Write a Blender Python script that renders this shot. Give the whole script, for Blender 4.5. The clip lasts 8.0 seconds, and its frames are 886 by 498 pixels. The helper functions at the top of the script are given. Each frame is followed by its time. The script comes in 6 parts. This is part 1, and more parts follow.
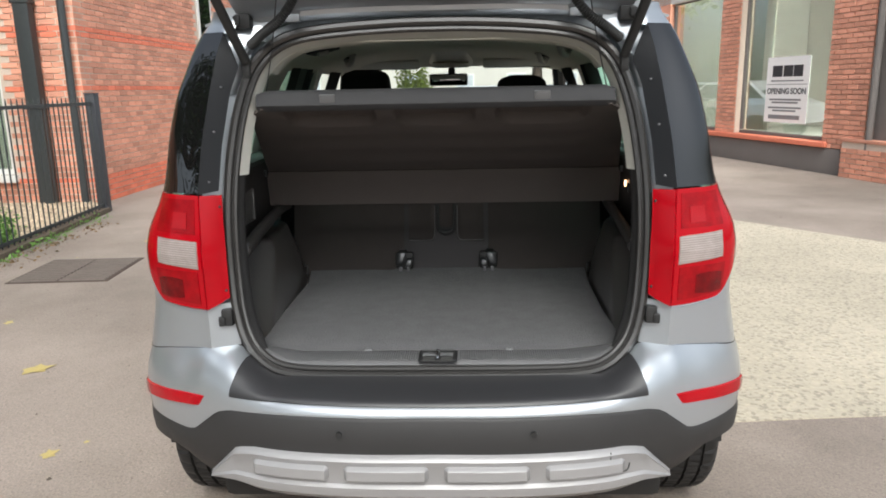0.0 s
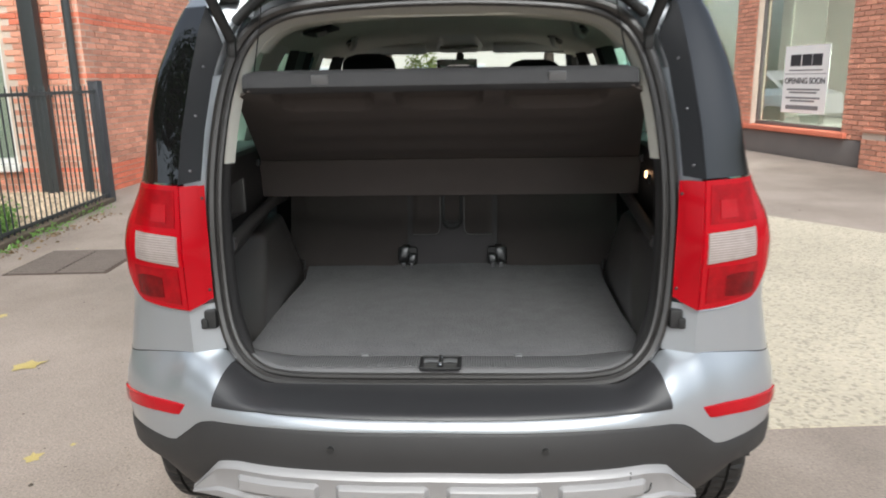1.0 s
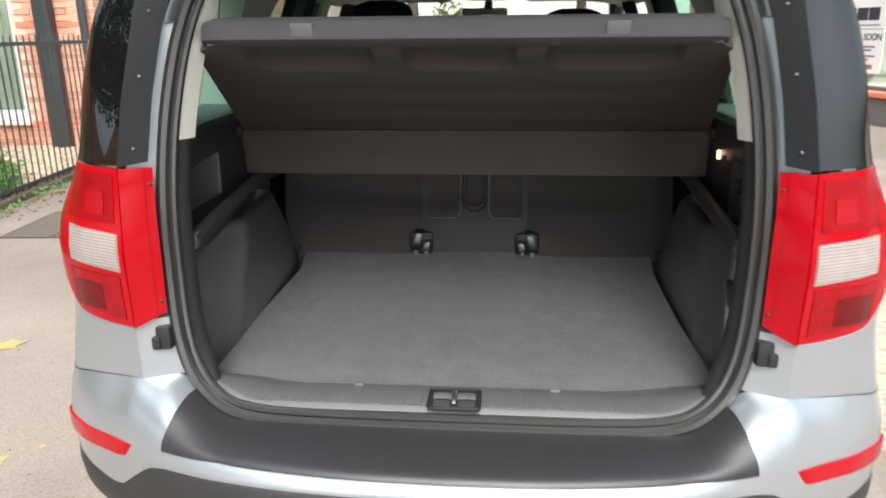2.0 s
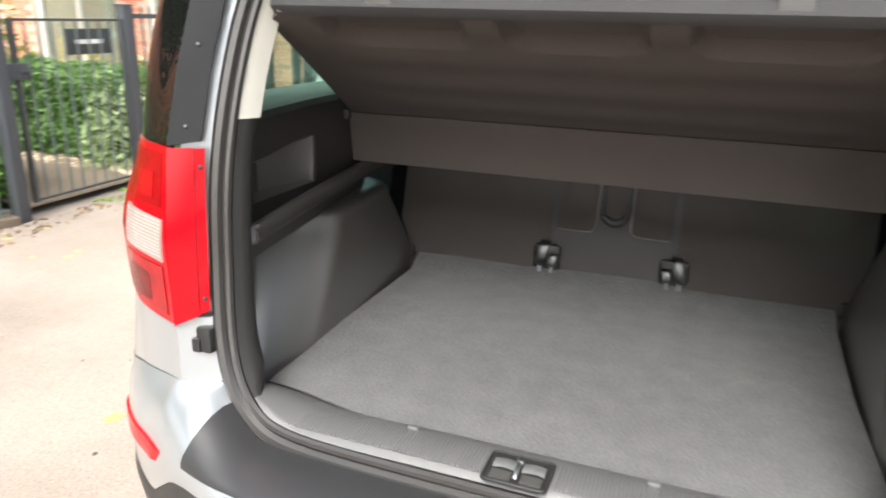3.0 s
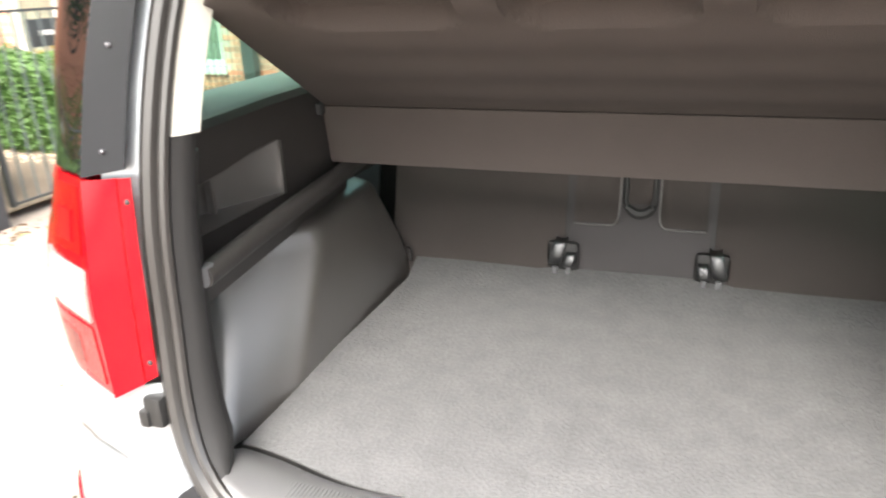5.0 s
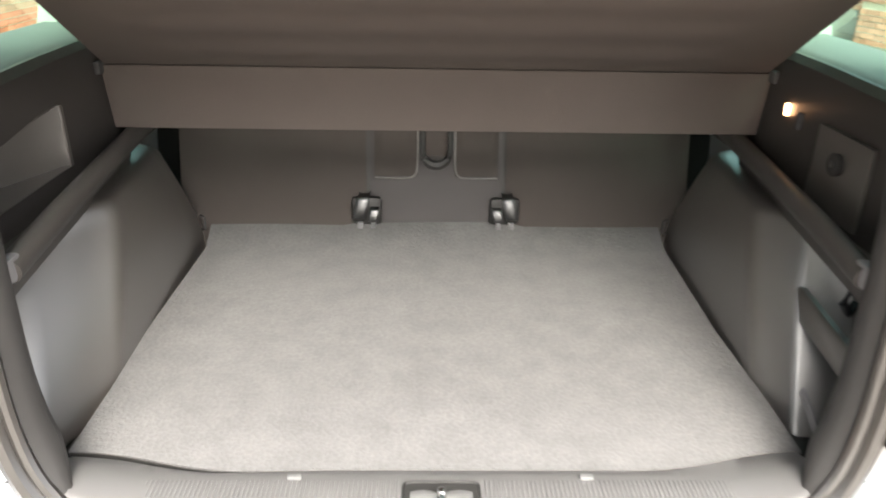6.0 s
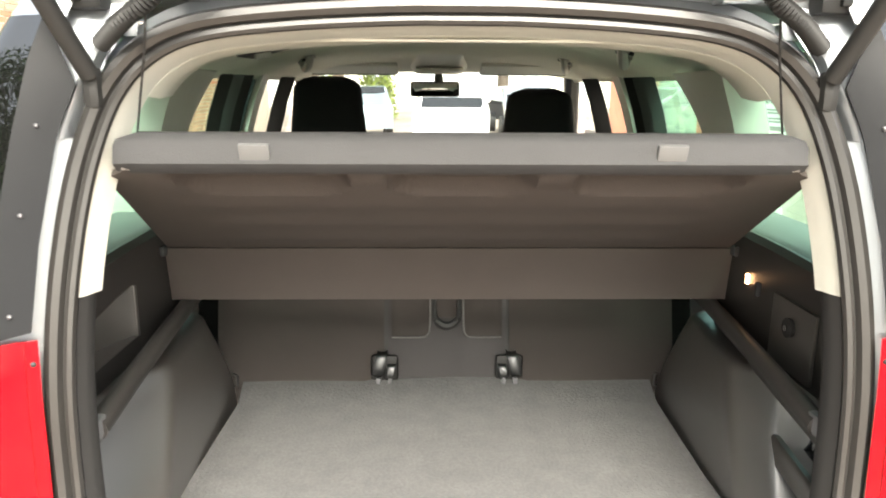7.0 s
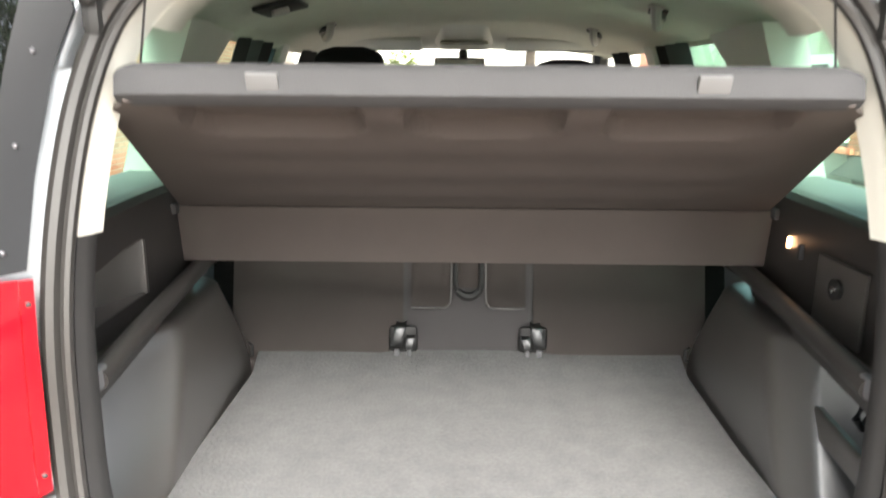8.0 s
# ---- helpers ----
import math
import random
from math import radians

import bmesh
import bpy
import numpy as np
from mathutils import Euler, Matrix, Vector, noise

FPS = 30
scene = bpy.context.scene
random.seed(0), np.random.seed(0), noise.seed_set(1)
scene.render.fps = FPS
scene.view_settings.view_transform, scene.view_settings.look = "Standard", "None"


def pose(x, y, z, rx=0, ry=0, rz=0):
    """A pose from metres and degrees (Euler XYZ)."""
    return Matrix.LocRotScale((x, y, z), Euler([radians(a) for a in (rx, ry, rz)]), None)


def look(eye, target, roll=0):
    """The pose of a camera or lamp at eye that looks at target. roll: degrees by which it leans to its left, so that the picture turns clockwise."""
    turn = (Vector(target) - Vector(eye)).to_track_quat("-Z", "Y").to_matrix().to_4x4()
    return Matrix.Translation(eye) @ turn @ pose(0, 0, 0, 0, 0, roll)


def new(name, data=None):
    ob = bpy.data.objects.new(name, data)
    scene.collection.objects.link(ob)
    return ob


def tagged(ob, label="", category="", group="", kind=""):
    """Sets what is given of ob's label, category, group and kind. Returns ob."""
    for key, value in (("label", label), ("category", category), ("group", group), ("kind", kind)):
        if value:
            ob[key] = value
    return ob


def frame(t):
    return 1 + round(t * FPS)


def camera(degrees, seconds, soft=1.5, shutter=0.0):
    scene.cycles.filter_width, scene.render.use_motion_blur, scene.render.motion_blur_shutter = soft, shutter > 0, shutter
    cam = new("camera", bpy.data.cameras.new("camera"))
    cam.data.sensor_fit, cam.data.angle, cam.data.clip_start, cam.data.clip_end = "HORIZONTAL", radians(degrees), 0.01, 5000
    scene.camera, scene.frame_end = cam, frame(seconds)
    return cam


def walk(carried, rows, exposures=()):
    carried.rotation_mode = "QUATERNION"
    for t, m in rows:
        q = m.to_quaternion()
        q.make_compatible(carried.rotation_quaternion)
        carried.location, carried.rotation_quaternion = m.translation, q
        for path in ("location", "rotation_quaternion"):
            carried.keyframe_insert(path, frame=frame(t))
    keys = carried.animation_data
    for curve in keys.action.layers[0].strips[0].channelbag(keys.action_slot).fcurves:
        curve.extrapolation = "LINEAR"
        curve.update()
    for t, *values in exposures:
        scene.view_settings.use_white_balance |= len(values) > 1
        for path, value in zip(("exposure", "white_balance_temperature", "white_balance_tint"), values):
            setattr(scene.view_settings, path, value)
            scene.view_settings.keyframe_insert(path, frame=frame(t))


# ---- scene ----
cam = camera(63.7, 8.0, 1.8, 0.5)
PATH = [
    (0, (0.089, -1.901, 1.447), (0.019, 0.049, 1.006), -1.1),
    (0.5, (0.109, -1.871, 1.447), (0.026, 0.078, 1.006), -1.3),
    (1, (0.099, -1.721, 1.421), (0.001, 0.222, 0.956), -1.0),
    (1.2, (0.089, -1.607, 1.413), (-0.027, 0.326, 0.914), -0.8),
    (2.3, (0.095, -1.18, 1.42), (-0.135, 0.712, 0.814), -0.0),
    (2.5, (0.143, -1.105, 1.414), (-0.197, 0.766, 0.794), -0.0),
    (3, (0.222, -0.949, 1.394), (-0.444, 0.832, 0.774), 1.4),
    (3.5, (0.295, -0.832, 1.407), (-0.638, 0.823, 0.784), 0.9),
    (4, (0.297, -0.777, 1.409), (-0.694, 0.848, 0.794), 0.5),
    (4.2, (0.306, -0.767, 1.404), (-0.686, 0.859, 0.793), -0.1),
    (5.5, (0.004, -0.651, 1.406), (-0.281, 1.158, 0.601), -1.2),
    (6, (-0.024, -0.714, 1.417), (0.024, 1.102, 0.58), 1.1),
    (6.5, (-0.035, -0.835, 1.48), (0.075, 1.034, 0.775), 0.6),
    (7, (-0.053, -0.9, 1.518), (-0.01, 1.048, 1.068), 0.3),
    (7.5, (-0.052, -0.912, 1.507), (-0.044, 1.04, 1.071), -0.1),
    (7.8, (-0.054, -0.88, 1.478), (-0.052, 1.068, 1.026), 0.1),
    (8, (-0.045, -0.846, 1.426), (-0.07, 1.101, 0.966), 0.4),
]
walk(cam, [(t, look(eye, target, roll)) for t, eye, target, roll in PATH],
     [(0, 0.58, 6150, 6), (1.2, 0.61, 6100, 6), (2.3, 1.38, 6200, 5), (3.0, 1.74, 6400, 7), (4.0, 1.84, 6600, 7), (5.5, 2.72, 6500, 9), (6.0, 2.70, 6800, 8), (6.5, 2.50, 7000, 6), (7.0, 2.55, 6950, 5), (8.0, 2.64, 6500, 7)])

# ---------- world, sun, exposure ----------
world = bpy.data.worlds.new("world")
scene.world = world
world.use_nodes = True
wn = world.node_tree.nodes
sky = wn.new("ShaderNodeTexSky")
sky.sky_type = "NISHITA"
sky.sun_disc = False
sky.sun_elevation = radians(48)
sky.sun_rotation = radians(173.6)
sky.air_density, sky.dust_density = 0.9, 6.0
haze = wn.new("ShaderNodeHueSaturation")
haze.inputs["Saturation"].default_value = 0.45
world.node_tree.links.new(sky.outputs[0], haze.inputs["Color"])
world.node_tree.links.new(haze.outputs[0], wn["Background"].inputs[0])
wn["Background"].inputs[1].default_value = 0.165
sun = new("sun", bpy.data.lights.new("sun", "SUN"))
sun.data.energy, sun.data.angle, sun.data.color = 1.0, radians(25), (1.0, 0.94, 0.86)
sun.matrix_world = look((0, 0, 10), (-1.0, 8.9, 0))

# ---------- materials ----------


def mat(name, color, rough=0.6, metal=0.0, vary=0.15, scale=6.0, bump=0.0, bump_scale=80.0, fine=0.0, coat=0.0, spec=0.5, per_object=0.0, per_island=0.0, coat_rough=0.04, coat_ior=1.5):
    """Procedural surface: base colour with wide stains and fine grain, optional relief."""
    m = bpy.data.materials.new(name)
    m.use_nodes = True
    nt = m.node_tree
    b = nt.nodes["Principled BSDF"]
    b.inputs["Roughness"].default_value = rough
    b.inputs["Metallic"].default_value = metal
    b.inputs["Coat Weight"].default_value = coat
    b.inputs["Coat Roughness"].default_value = coat_rough
    b.inputs["Coat IOR"].default_value = coat_ior
    b.inputs["Specular IOR Level"].default_value = spec
    tc = nt.nodes.new("ShaderNodeTexCoord")
    n1 = nt.nodes.new("ShaderNodeTexNoise")
    n1.inputs["Scale"].default_value = scale
    n1.inputs["Detail"].default_value = 5
    nt.links.new(tc.outputs["Object"], n1.inputs["Vector"])
    n2 = nt.nodes.new("ShaderNodeTexNoise")
    n2.inputs["Scale"].default_value = bump_scale
    n2.inputs["Detail"].default_value = 4
    nt.links.new(tc.outputs["Object"], n2.inputs["Vector"])
    val = nt.nodes.new("ShaderNodeMath")
    val.operation = "MULTIPLY_ADD"
    nt.links.new(n1.outputs[0], val.inputs[0])
    val.inputs[1].default_value = 2 * vary
    val.inputs[2].default_value = 1 - vary
    v2 = nt.nodes.new("ShaderNodeMath")
    v2.operation = "MULTIPLY_ADD"
    nt.links.new(n2.outputs[0], v2.inputs[0])
    v2.inputs[1].default_value = 2 * fine
    v2.inputs[2].default_value = 1 - fine
    mul = nt.nodes.new("ShaderNodeMath")
    mul.operation = "MULTIPLY"
    nt.links.new(val.outputs[0], mul.inputs[0])
    nt.links.new(v2.outputs[0], mul.inputs[1])
    last = mul.outputs[0]
    if per_object:
        oi = nt.nodes.new("ShaderNodeObjectInfo")
        v3 = nt.nodes.new("ShaderNodeMath")
        v3.operation = "MULTIPLY_ADD"
        nt.links.new(oi.outputs["Random"], v3.inputs[0])
        v3.inputs[1].default_value = 2 * per_object
        v3.inputs[2].default_value = 1 - per_object
        m3 = nt.nodes.new("ShaderNodeMath")
        m3.operation = "MULTIPLY"
        nt.links.new(last, m3.inputs[0])
        nt.links.new(v3.outputs[0], m3.inputs[1])
        last = m3.outputs[0]
    if per_island:
        ge = nt.nodes.new("ShaderNodeNewGeometry")
        v4 = nt.nodes.new("ShaderNodeMath")
        v4.operation = "MULTIPLY_ADD"
        nt.links.new(ge.outputs["Random Per Island"], v4.inputs[0])
        v4.inputs[1].default_value = 2 * per_island
        v4.inputs[2].default_value = 1 - per_island
        m4 = nt.nodes.new("ShaderNodeMath")
        m4.operation = "MULTIPLY"
        nt.links.new(last, m4.inputs[0])
        nt.links.new(v4.outputs[0], m4.inputs[1])
        last = m4.outputs[0]
    mix = nt.nodes.new("ShaderNodeVectorMath")
    mix.operation = "SCALE"
    mix.inputs[0].default_value = color
    nt.links.new(last, mix.inputs["Scale"])
    nt.links.new(mix.outputs[0], b.inputs["Base Color"])
    if bump:
        bp = nt.nodes.new("ShaderNodeBump")
        bp.inputs["Strength"].default_value = bump
        bp.inputs["Distance"].default_value = 0.01
        nt.links.new(n2.outputs[0], bp.inputs["Height"])
        nt.links.new(bp.outputs[0], b.inputs["Normal"])
    return m


def glass_mat(name, color, rough=0.0, mix=0.20):
    """Thin tinted pane: part clear, part gloss."""
    m = bpy.data.materials.new(name)
    m.use_nodes = True
    nt = m.node_tree
    out = nt.nodes["Material Output"]
    nt.nodes.remove(nt.nodes["Principled BSDF"])
    tr = nt.nodes.new("ShaderNodeBsdfTransparent")
    tr.inputs[0].default_value = (*color, 1)
    gl = nt.nodes.new("ShaderNodeBsdfGlossy")
    gl.inputs["Roughness"].default_value = rough
    lw = nt.nodes.new("ShaderNodeLayerWeight")
    lw.inputs[0].default_value = 0.5
    fr = nt.nodes.new("ShaderNodeMath")
    fr.operation = "MULTIPLY_ADD"
    nt.links.new(lw.outputs["Facing"], fr.inputs[0])
    fr.inputs[1].default_value = mix
    fr.inputs[2].default_value = 0.04
    ms = nt.nodes.new("ShaderNodeMixShader")
    nt.links.new(fr.outputs[0], ms.inputs[0])
    nt.links.new(tr.outputs[0], ms.inputs[1])
    nt.links.new(gl.outputs[0], ms.inputs[2])
    nt.links.new(ms.outputs[0], out.inputs[0])
    return m


silver = mat("silver_paint", (0.44, 0.47, 0.50), 0.35, 0.70, 0.03, 3, 0.03, 2500, 0.06, coat=1.0)
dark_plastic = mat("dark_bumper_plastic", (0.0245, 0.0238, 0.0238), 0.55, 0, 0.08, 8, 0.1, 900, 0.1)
plate_mat = mat("black_sill_plate", (0.026, 0.026, 0.028), 0.40, 0, 0.08, 8, 0.05, 900, 0.1)
skid_mat = mat("matt_silver_plastic", (0.31, 0.305, 0.305), 0.42, 0.3, 0.05, 6)
gap_black = mat("gap_shade_black", (0.005, 0.005, 0.005), 0.9, 0, 0.15, 20, spec=0.1)
rubber = mat("black_rubber", (0.016, 0.016, 0.016), 0.55, 0, 0.15, 20)
seal_mat = mat("dark_seal_rubber", (0.021, 0.0195, 0.0185), 0.33, 0, 0.12, 20, spec=0.9)
trim_dark = mat("dark_grained_trim", (0.045, 0.041, 0.038), 0.40, 0, 0.10, 10, 0.08, 1200, 0.14, spec=1.0, coat=1.0, coat_rough=0.36, coat_ior=1.85)
# darker copy of the trim above, its weaker light put into the colour
upper_trim = mat("shaded_upper_trim", (0.030, 0.028, 0.027), 0.40, 0, 0.10, 10, 0.10, 1200, 0.14, spec=0.7)
trim_cream = mat("cream_trim", (0.60, 0.595, 0.54), 0.6, 0, 0.05, 10, 0.05, 900)
headliner_mat = mat("beige_headliner", (0.67, 0.655, 0.575), 0.9, 0, 0.06, 20, 0.15, 700, 0.06)
carpet = mat("grey_felt_carpet", (0.092, 0.0918, 0.0945), 0.95, 0, 0.24, 16, 0.32, 140, 0.27)
shelf_mat = mat("dark_shelf_felt", (0.0686, 0.0569, 0.0515), 0.9, 0, 0.08, 12, 0.25, 500, 0.12)
shelf_edge = mat("grey_shelf_edge", (0.038, 0.038, 0.040), 0.75, 0, 0.08, 12, 0.2, 500, 0.1)
seat_mat = mat("dark_seat_cloth", (0.036, 0.030, 0.0275), 0.9, 0, 0.10, 14, 0.3, 600, 0.15)
black_cloth = mat("black_headrest_cloth", (0.008, 0.008, 0.009), 0.9, 0, 0.1, 14, 0.2, 600, 0.1)
chrome = mat("bright_metal", (0.72, 0.72, 0.72), 0.25, 1.0, 0.05, 20)
grey_plastic = mat("light_grey_plastic", (0.42, 0.40, 0.38), 0.5, 0, 0.05, 20)
lamp_red = mat("red_lamp_lens", (0.34, 0.0004, 0.006), 0.12, 0, 0.06, 12, coat=0.1, spec=0.3)
lamp_red_dark = mat("deep_red_lamp_lens", (0.25, 0.0003, 0.004), 0.12, 0, 0.45, 26, 0.1, 220, 0.2, coat=0.1, spec=0.3)
lamp_wine = mat("wine_red_lamp_lens", (0.12, 0.0003, 0.002), 0.15, 0, 0.6, 34, 0.2, 220, 0.3, coat=0.1, spec=0.3)
lamp_bulb = mat("pale_red_bulb_housing", (0.31, 0.0015, 0.006), 0.2, 0, 0.1, 40, coat=0.05)
lamp_clear = mat("clear_ribbed_lens", (0.36, 0.30, 0.28), 0.2, 0.2, 0.25, 30, coat=0.3)
lamp_rib = mat("pale_lens_rib", (0.42, 0.37, 0.35), 0.2, 0.1, 0.2, 60, coat=0.3)
black_gloss = mat("black_gloss_glass", (0.006, 0.006, 0.006), 0.02, 0, 0.05, 5, spec=1.0)
pillar_plastic = mat("dark_pillar_plastic", (0.011, 0.012, 0.014), 0.50, 0, 0.08, 10, 0.1, 900, spec=0.22)
glass_tint = glass_mat("green_tinted_glass", (0.47, 0.80, 0.67), 0.0, 0.38)
glass_clear = glass_mat("clear_glass", (0.86, 0.92, 0.89))
bulb_mat = bpy.data.materials.new("warm_bulb")
bulb_mat.use_nodes = True
bulb_mat.node_tree.nodes["Principled BSDF"].inputs["Emission Color"].default_value = (1.0, 0.52, 0.26, 1)
bulb_mat.node_tree.nodes["Principled BSDF"].inputs["Emission Strength"].default_value = 3.5

# ---------- mesh helpers ----------


def part(name, bm, material, parent=None, label="", smooth=True):
    """Links a bmesh as one mesh object under a thing or a part."""
    me = bpy.data.meshes.new(name)
    bmesh.ops.recalc_face_normals(bm, faces=bm.faces[:])
    bm.to_mesh(me)
    bm.free()
    me.materials.append(material)
    if smooth:
        me.polygons.foreach_set("use_smooth", [True] * len(me.polygons))
        me.set_sharp_from_angle(angle=radians(38))
    ob = new(name, me)
    if parent is not None:
        ob.parent = parent
    if label:
        tagged(ob, label)
    return ob


def thing(name, label, category, group="", kind="", at=(0, 0, 0), rz=0.0):
    ob = new(name)
    ob.empty_display_size = 0.2
    ob.matrix_world = pose(*at, 0, 0, rz)
    return tagged(ob, label, category, group, kind)


def box(bm, c, s, bevel=0.0, rot=None, seg=2):
    """A box of size s round c, with rounded edges."""
    m = Matrix.Translation(c)
    if rot is not None:
        m = m @ Euler([radians(a) for a in rot]).to_matrix().to_4x4()
    r = bmesh.ops.create_cube(bm, size=1, matrix=m @ Matrix.Diagonal((*s, 1)))
    if bevel:
        es = list({e for v in r["verts"] for e in v.link_edges})
        bmesh.ops.bevel(bm, geom=es, offset=bevel, segments=seg, affect="EDGES", profile=0.6)
    return bm


def boxed(c, s, bevel=0.0, rot=None, seg=2):
    return box(bmesh.new(), c, s, bevel, rot, seg)


def loft(bm, rows, close_u=False, close_v=False):
    """Quads between rows of points."""
    vs = [[bm.verts.new(p) for p in r] for r in rows]
    n = len(vs)
    for i in range(n if close_v else n - 1):
        a, b = vs[i], vs[(i + 1) % n]
        k = len(a)
        for j in range(k if close_u else k - 1):
            try:
                bm.faces.new((a[j], a[(j + 1) % k], b[(j + 1) % k], b[j]))
            except ValueError:
                pass
    return vs


def lofted(rows, thick=0.0, close_u=False, close_v=False):
    bm = bmesh.new()
    loft(bm, rows, close_u, close_v)
    bmesh.ops.remove_doubles(bm, verts=bm.verts[:], dist=1e-5)
    bmesh.ops.recalc_face_normals(bm, faces=bm.faces[:])
    if thick:
        bmesh.ops.solidify(bm, geom=bm.faces[:], thickness=thick)
    return bm


def catmull(pts, n):
    """n smooth points along pts."""
    p = [np.array(a, float) for a in pts]
    p = [2 * p[0] - p[1]] + p + [2 * p[-1] - p[-2]]
    out = []
    k = len(p) - 3
    for i in range(n):
        t = i / (n - 1) * k
        j = min(int(t), k - 1)
        u = t - j
        a, b, c, d = p[j:j + 4]
        out.append(tuple(0.5 * (2 * b + (c - a) * u + (2 * a - 5 * b + 4 * c - d) * u * u + (3 * b - a - 3 * c + d) * u ** 3)))
    return out


def tube(bm, pts, r, segs=8, closed=False, flat=1.0, cap=True):
    """A round (or flattened) tube along pts; r may be a list."""
    P = [Vector(p) for p in pts]
    n = len(P)
    rows = []
    up = Vector((0, 0, 1))
    for i, p in enumerate(P):
        if closed:
            d = (P[(i + 1) % n] - P[i - 1]).normalized()
        else:
            d = (P[min(i + 1, n - 1)] - P[max(i - 1, 0)]).normalized()
        ref = up if abs(d.dot(up)) < 0.9 else Vector((0, 1, 0))
        if closed:
            ref = Vector((0, 1, 0.15))
        a = d.cross(ref).normalized()
        b = a.cross(d).normalized()
        rr = r[i] if isinstance(r, (list, tuple)) else r
        rows.append([p + a * math.cos(2 * math.pi * k / segs) * rr + b * math.sin(2 * math.pi * k / segs) * rr * flat for k in range(segs)])
    vs = loft(bm, rows, close_u=True, close_v=closed)
    if cap and not closed:
        bm.faces.new(vs[0])
        bm.faces.new(vs[-1][::-1])
    return bm


def tubed(pts, r, segs=8, closed=False, flat=1.0):
    return tube(bmesh.new(), pts, r, segs, closed, flat)


def interp(z, table):
    return float(np.interp(z, [a for a, _ in table], [b for _, b in table]))


def smooth01(a, b, x):
    t = min(1, max(0, (x - a) / (b - a)))
    return t * t * (3 - 2 * t)


# ---------- the car: shape of its rear ----------
car = thing("car", "silver estate car with raised tailgate and empty open boot", "car")

W_TAB = [(0.25, 0.84), (0.40, 0.905), (0.55, 0.915), (0.64, 0.911), (0.73, 0.904), (0.80, 0.890), (0.87, 0.880), (0.95, 0.886), (1.03, 0.884), (1.08, 0.870), (1.13, 0.842), (1.17, 0.824), (1.30, 0.786), (1.44, 0.746), (1.57, 0.694), (1.60, 0.682), (1.66, 0.636)]
ROUND_TAB = [(0.70, 0.53), (0.85, 0.57), (1.02, 0.56), (1.10, 0.57), (1.20, 0.63), (1.34, 0.77), (1.44, 0.82), (1.60, 0.82)]
BX_TAB = [(0.70, 0.640), (0.85, 0.645), (1.00, 0.648), (1.17, 0.652), (1.30, 0.640), (1.45, 0.618), (1.55, 0.600), (1.64, 0.578)]
BY_TAB = [(0.70, -0.012), (0.85, -0.004), (1.00, -0.006), (1.17, 0.026), (1.30, 0.055), (1.45, 0.095), (1.55, 0.125), (1.64, 0.165)]
AX_TAB = [(0.70, 0.560), (0.80, 0.575), (0.88, 0.588), (1.08, 0.596), (1.17, 0.596), (1.30, 0.585), (1.45, 0.560), (1.55, 0.52), (1.64, 0.47)]
AY_TAB = [(0.70, 0.020), (0.88, 0.030), (1.17, 0.060), (1.30, 0.090), (1.45, 0.125), (1.55, 0.15), (1.64, 0.185)]
half_width = lambda z: (interp(z - 0.022, W_TAB) + interp(z, W_TAB) + interp(z + 0.022, W_TAB)) / 3


def corner(u, z, out=0.0):
    """The car's rear corner: u 0 at the opening, 1 at the ridge, 2 and 3 round the corner, 4 on the side at y 0.45."""
    bx, by, w = interp(z, BX_TAB), interp(z, BY_TAB), half_width(z)
    a = (interp(z, AX_TAB), interp(z, AY_TAB))
    if u <= 1:
        x, y = a[0] + (bx - a[0]) * u, a[1] + (by - a[1]) * u
        return (x, y - out, z)
    k = interp(z, ROUND_TAB)
    pts = [(bx, by), (bx + (w - bx) * k, by + 0.060 - 0.06 * max(0, k - 0.57)), (w - 0.026 + 0.05 * max(0, k - 0.57), by + 0.152), (w, 0.45)]
    q = [np.array(p) for p in ([(2 * pts[0][0] - pts[1][0], 2 * pts[0][1] - pts[1][1])] + pts + [(w, 0.9)])]
    t = u - 1
    j = min(int(t), 2)
    s = t - j
    a, b, c, d = q[j:j + 4]
    p = 0.5 * (2 * b + (c - a) * s + (2 * a - 5 * b + 4 * c - d) * s * s + (3 * b - a - 3 * c + d) * s ** 3)
    nrm = Vector((min(1, 0.25 + 0.35 * t), -max(0.0, 1 - 0.4 * t), 0)).normalized()
    return (p[0] + nrm.x * out, p[1] + nrm.y * out, z)


def corner_patch(side, u0, u1, z0, z1, out=0.0, nu=14, nz=10, shape=None, thick=0.004):
    rows = []
    for i in range(nz + 1):
        row = []
        for j in range(nu + 1):
            u = u0 + (u1 - u0) * j / nu
            za, zb = (shape(u) if shape else (z0, z1))
            z = za + (zb - za) * i / nz
            p = corner(u, z, out)
            row.append((side * p[0], p[1], p[2]))
        rows.append(row)
    return lofted(rows, thick)


PLAN = [(0, -0.198), (0.2, -0.193), (0.4, -0.168), (0.55, -0.122), (0.65, -0.077), (0.755, -0.016), (0.830, 0.042), (0.888, 0.110), (0.913, 0.19), (0.915, 0.36)]
PLAN_FINE = catmull(PLAN, 60)
px = np.array(PLAN_FINE)
arc = np.concatenate([[0], np.cumsum(np.hypot(*np.diff(px, axis=0).T))])


def plan(s):
    """Bumper outline in plan: s metres along it from the middle."""
    k = abs(s)
    x, y = float(np.interp(k, arc, px[:, 0])), float(np.interp(k, arc, px[:, 1]))
    return (math.copysign(x, s), y)


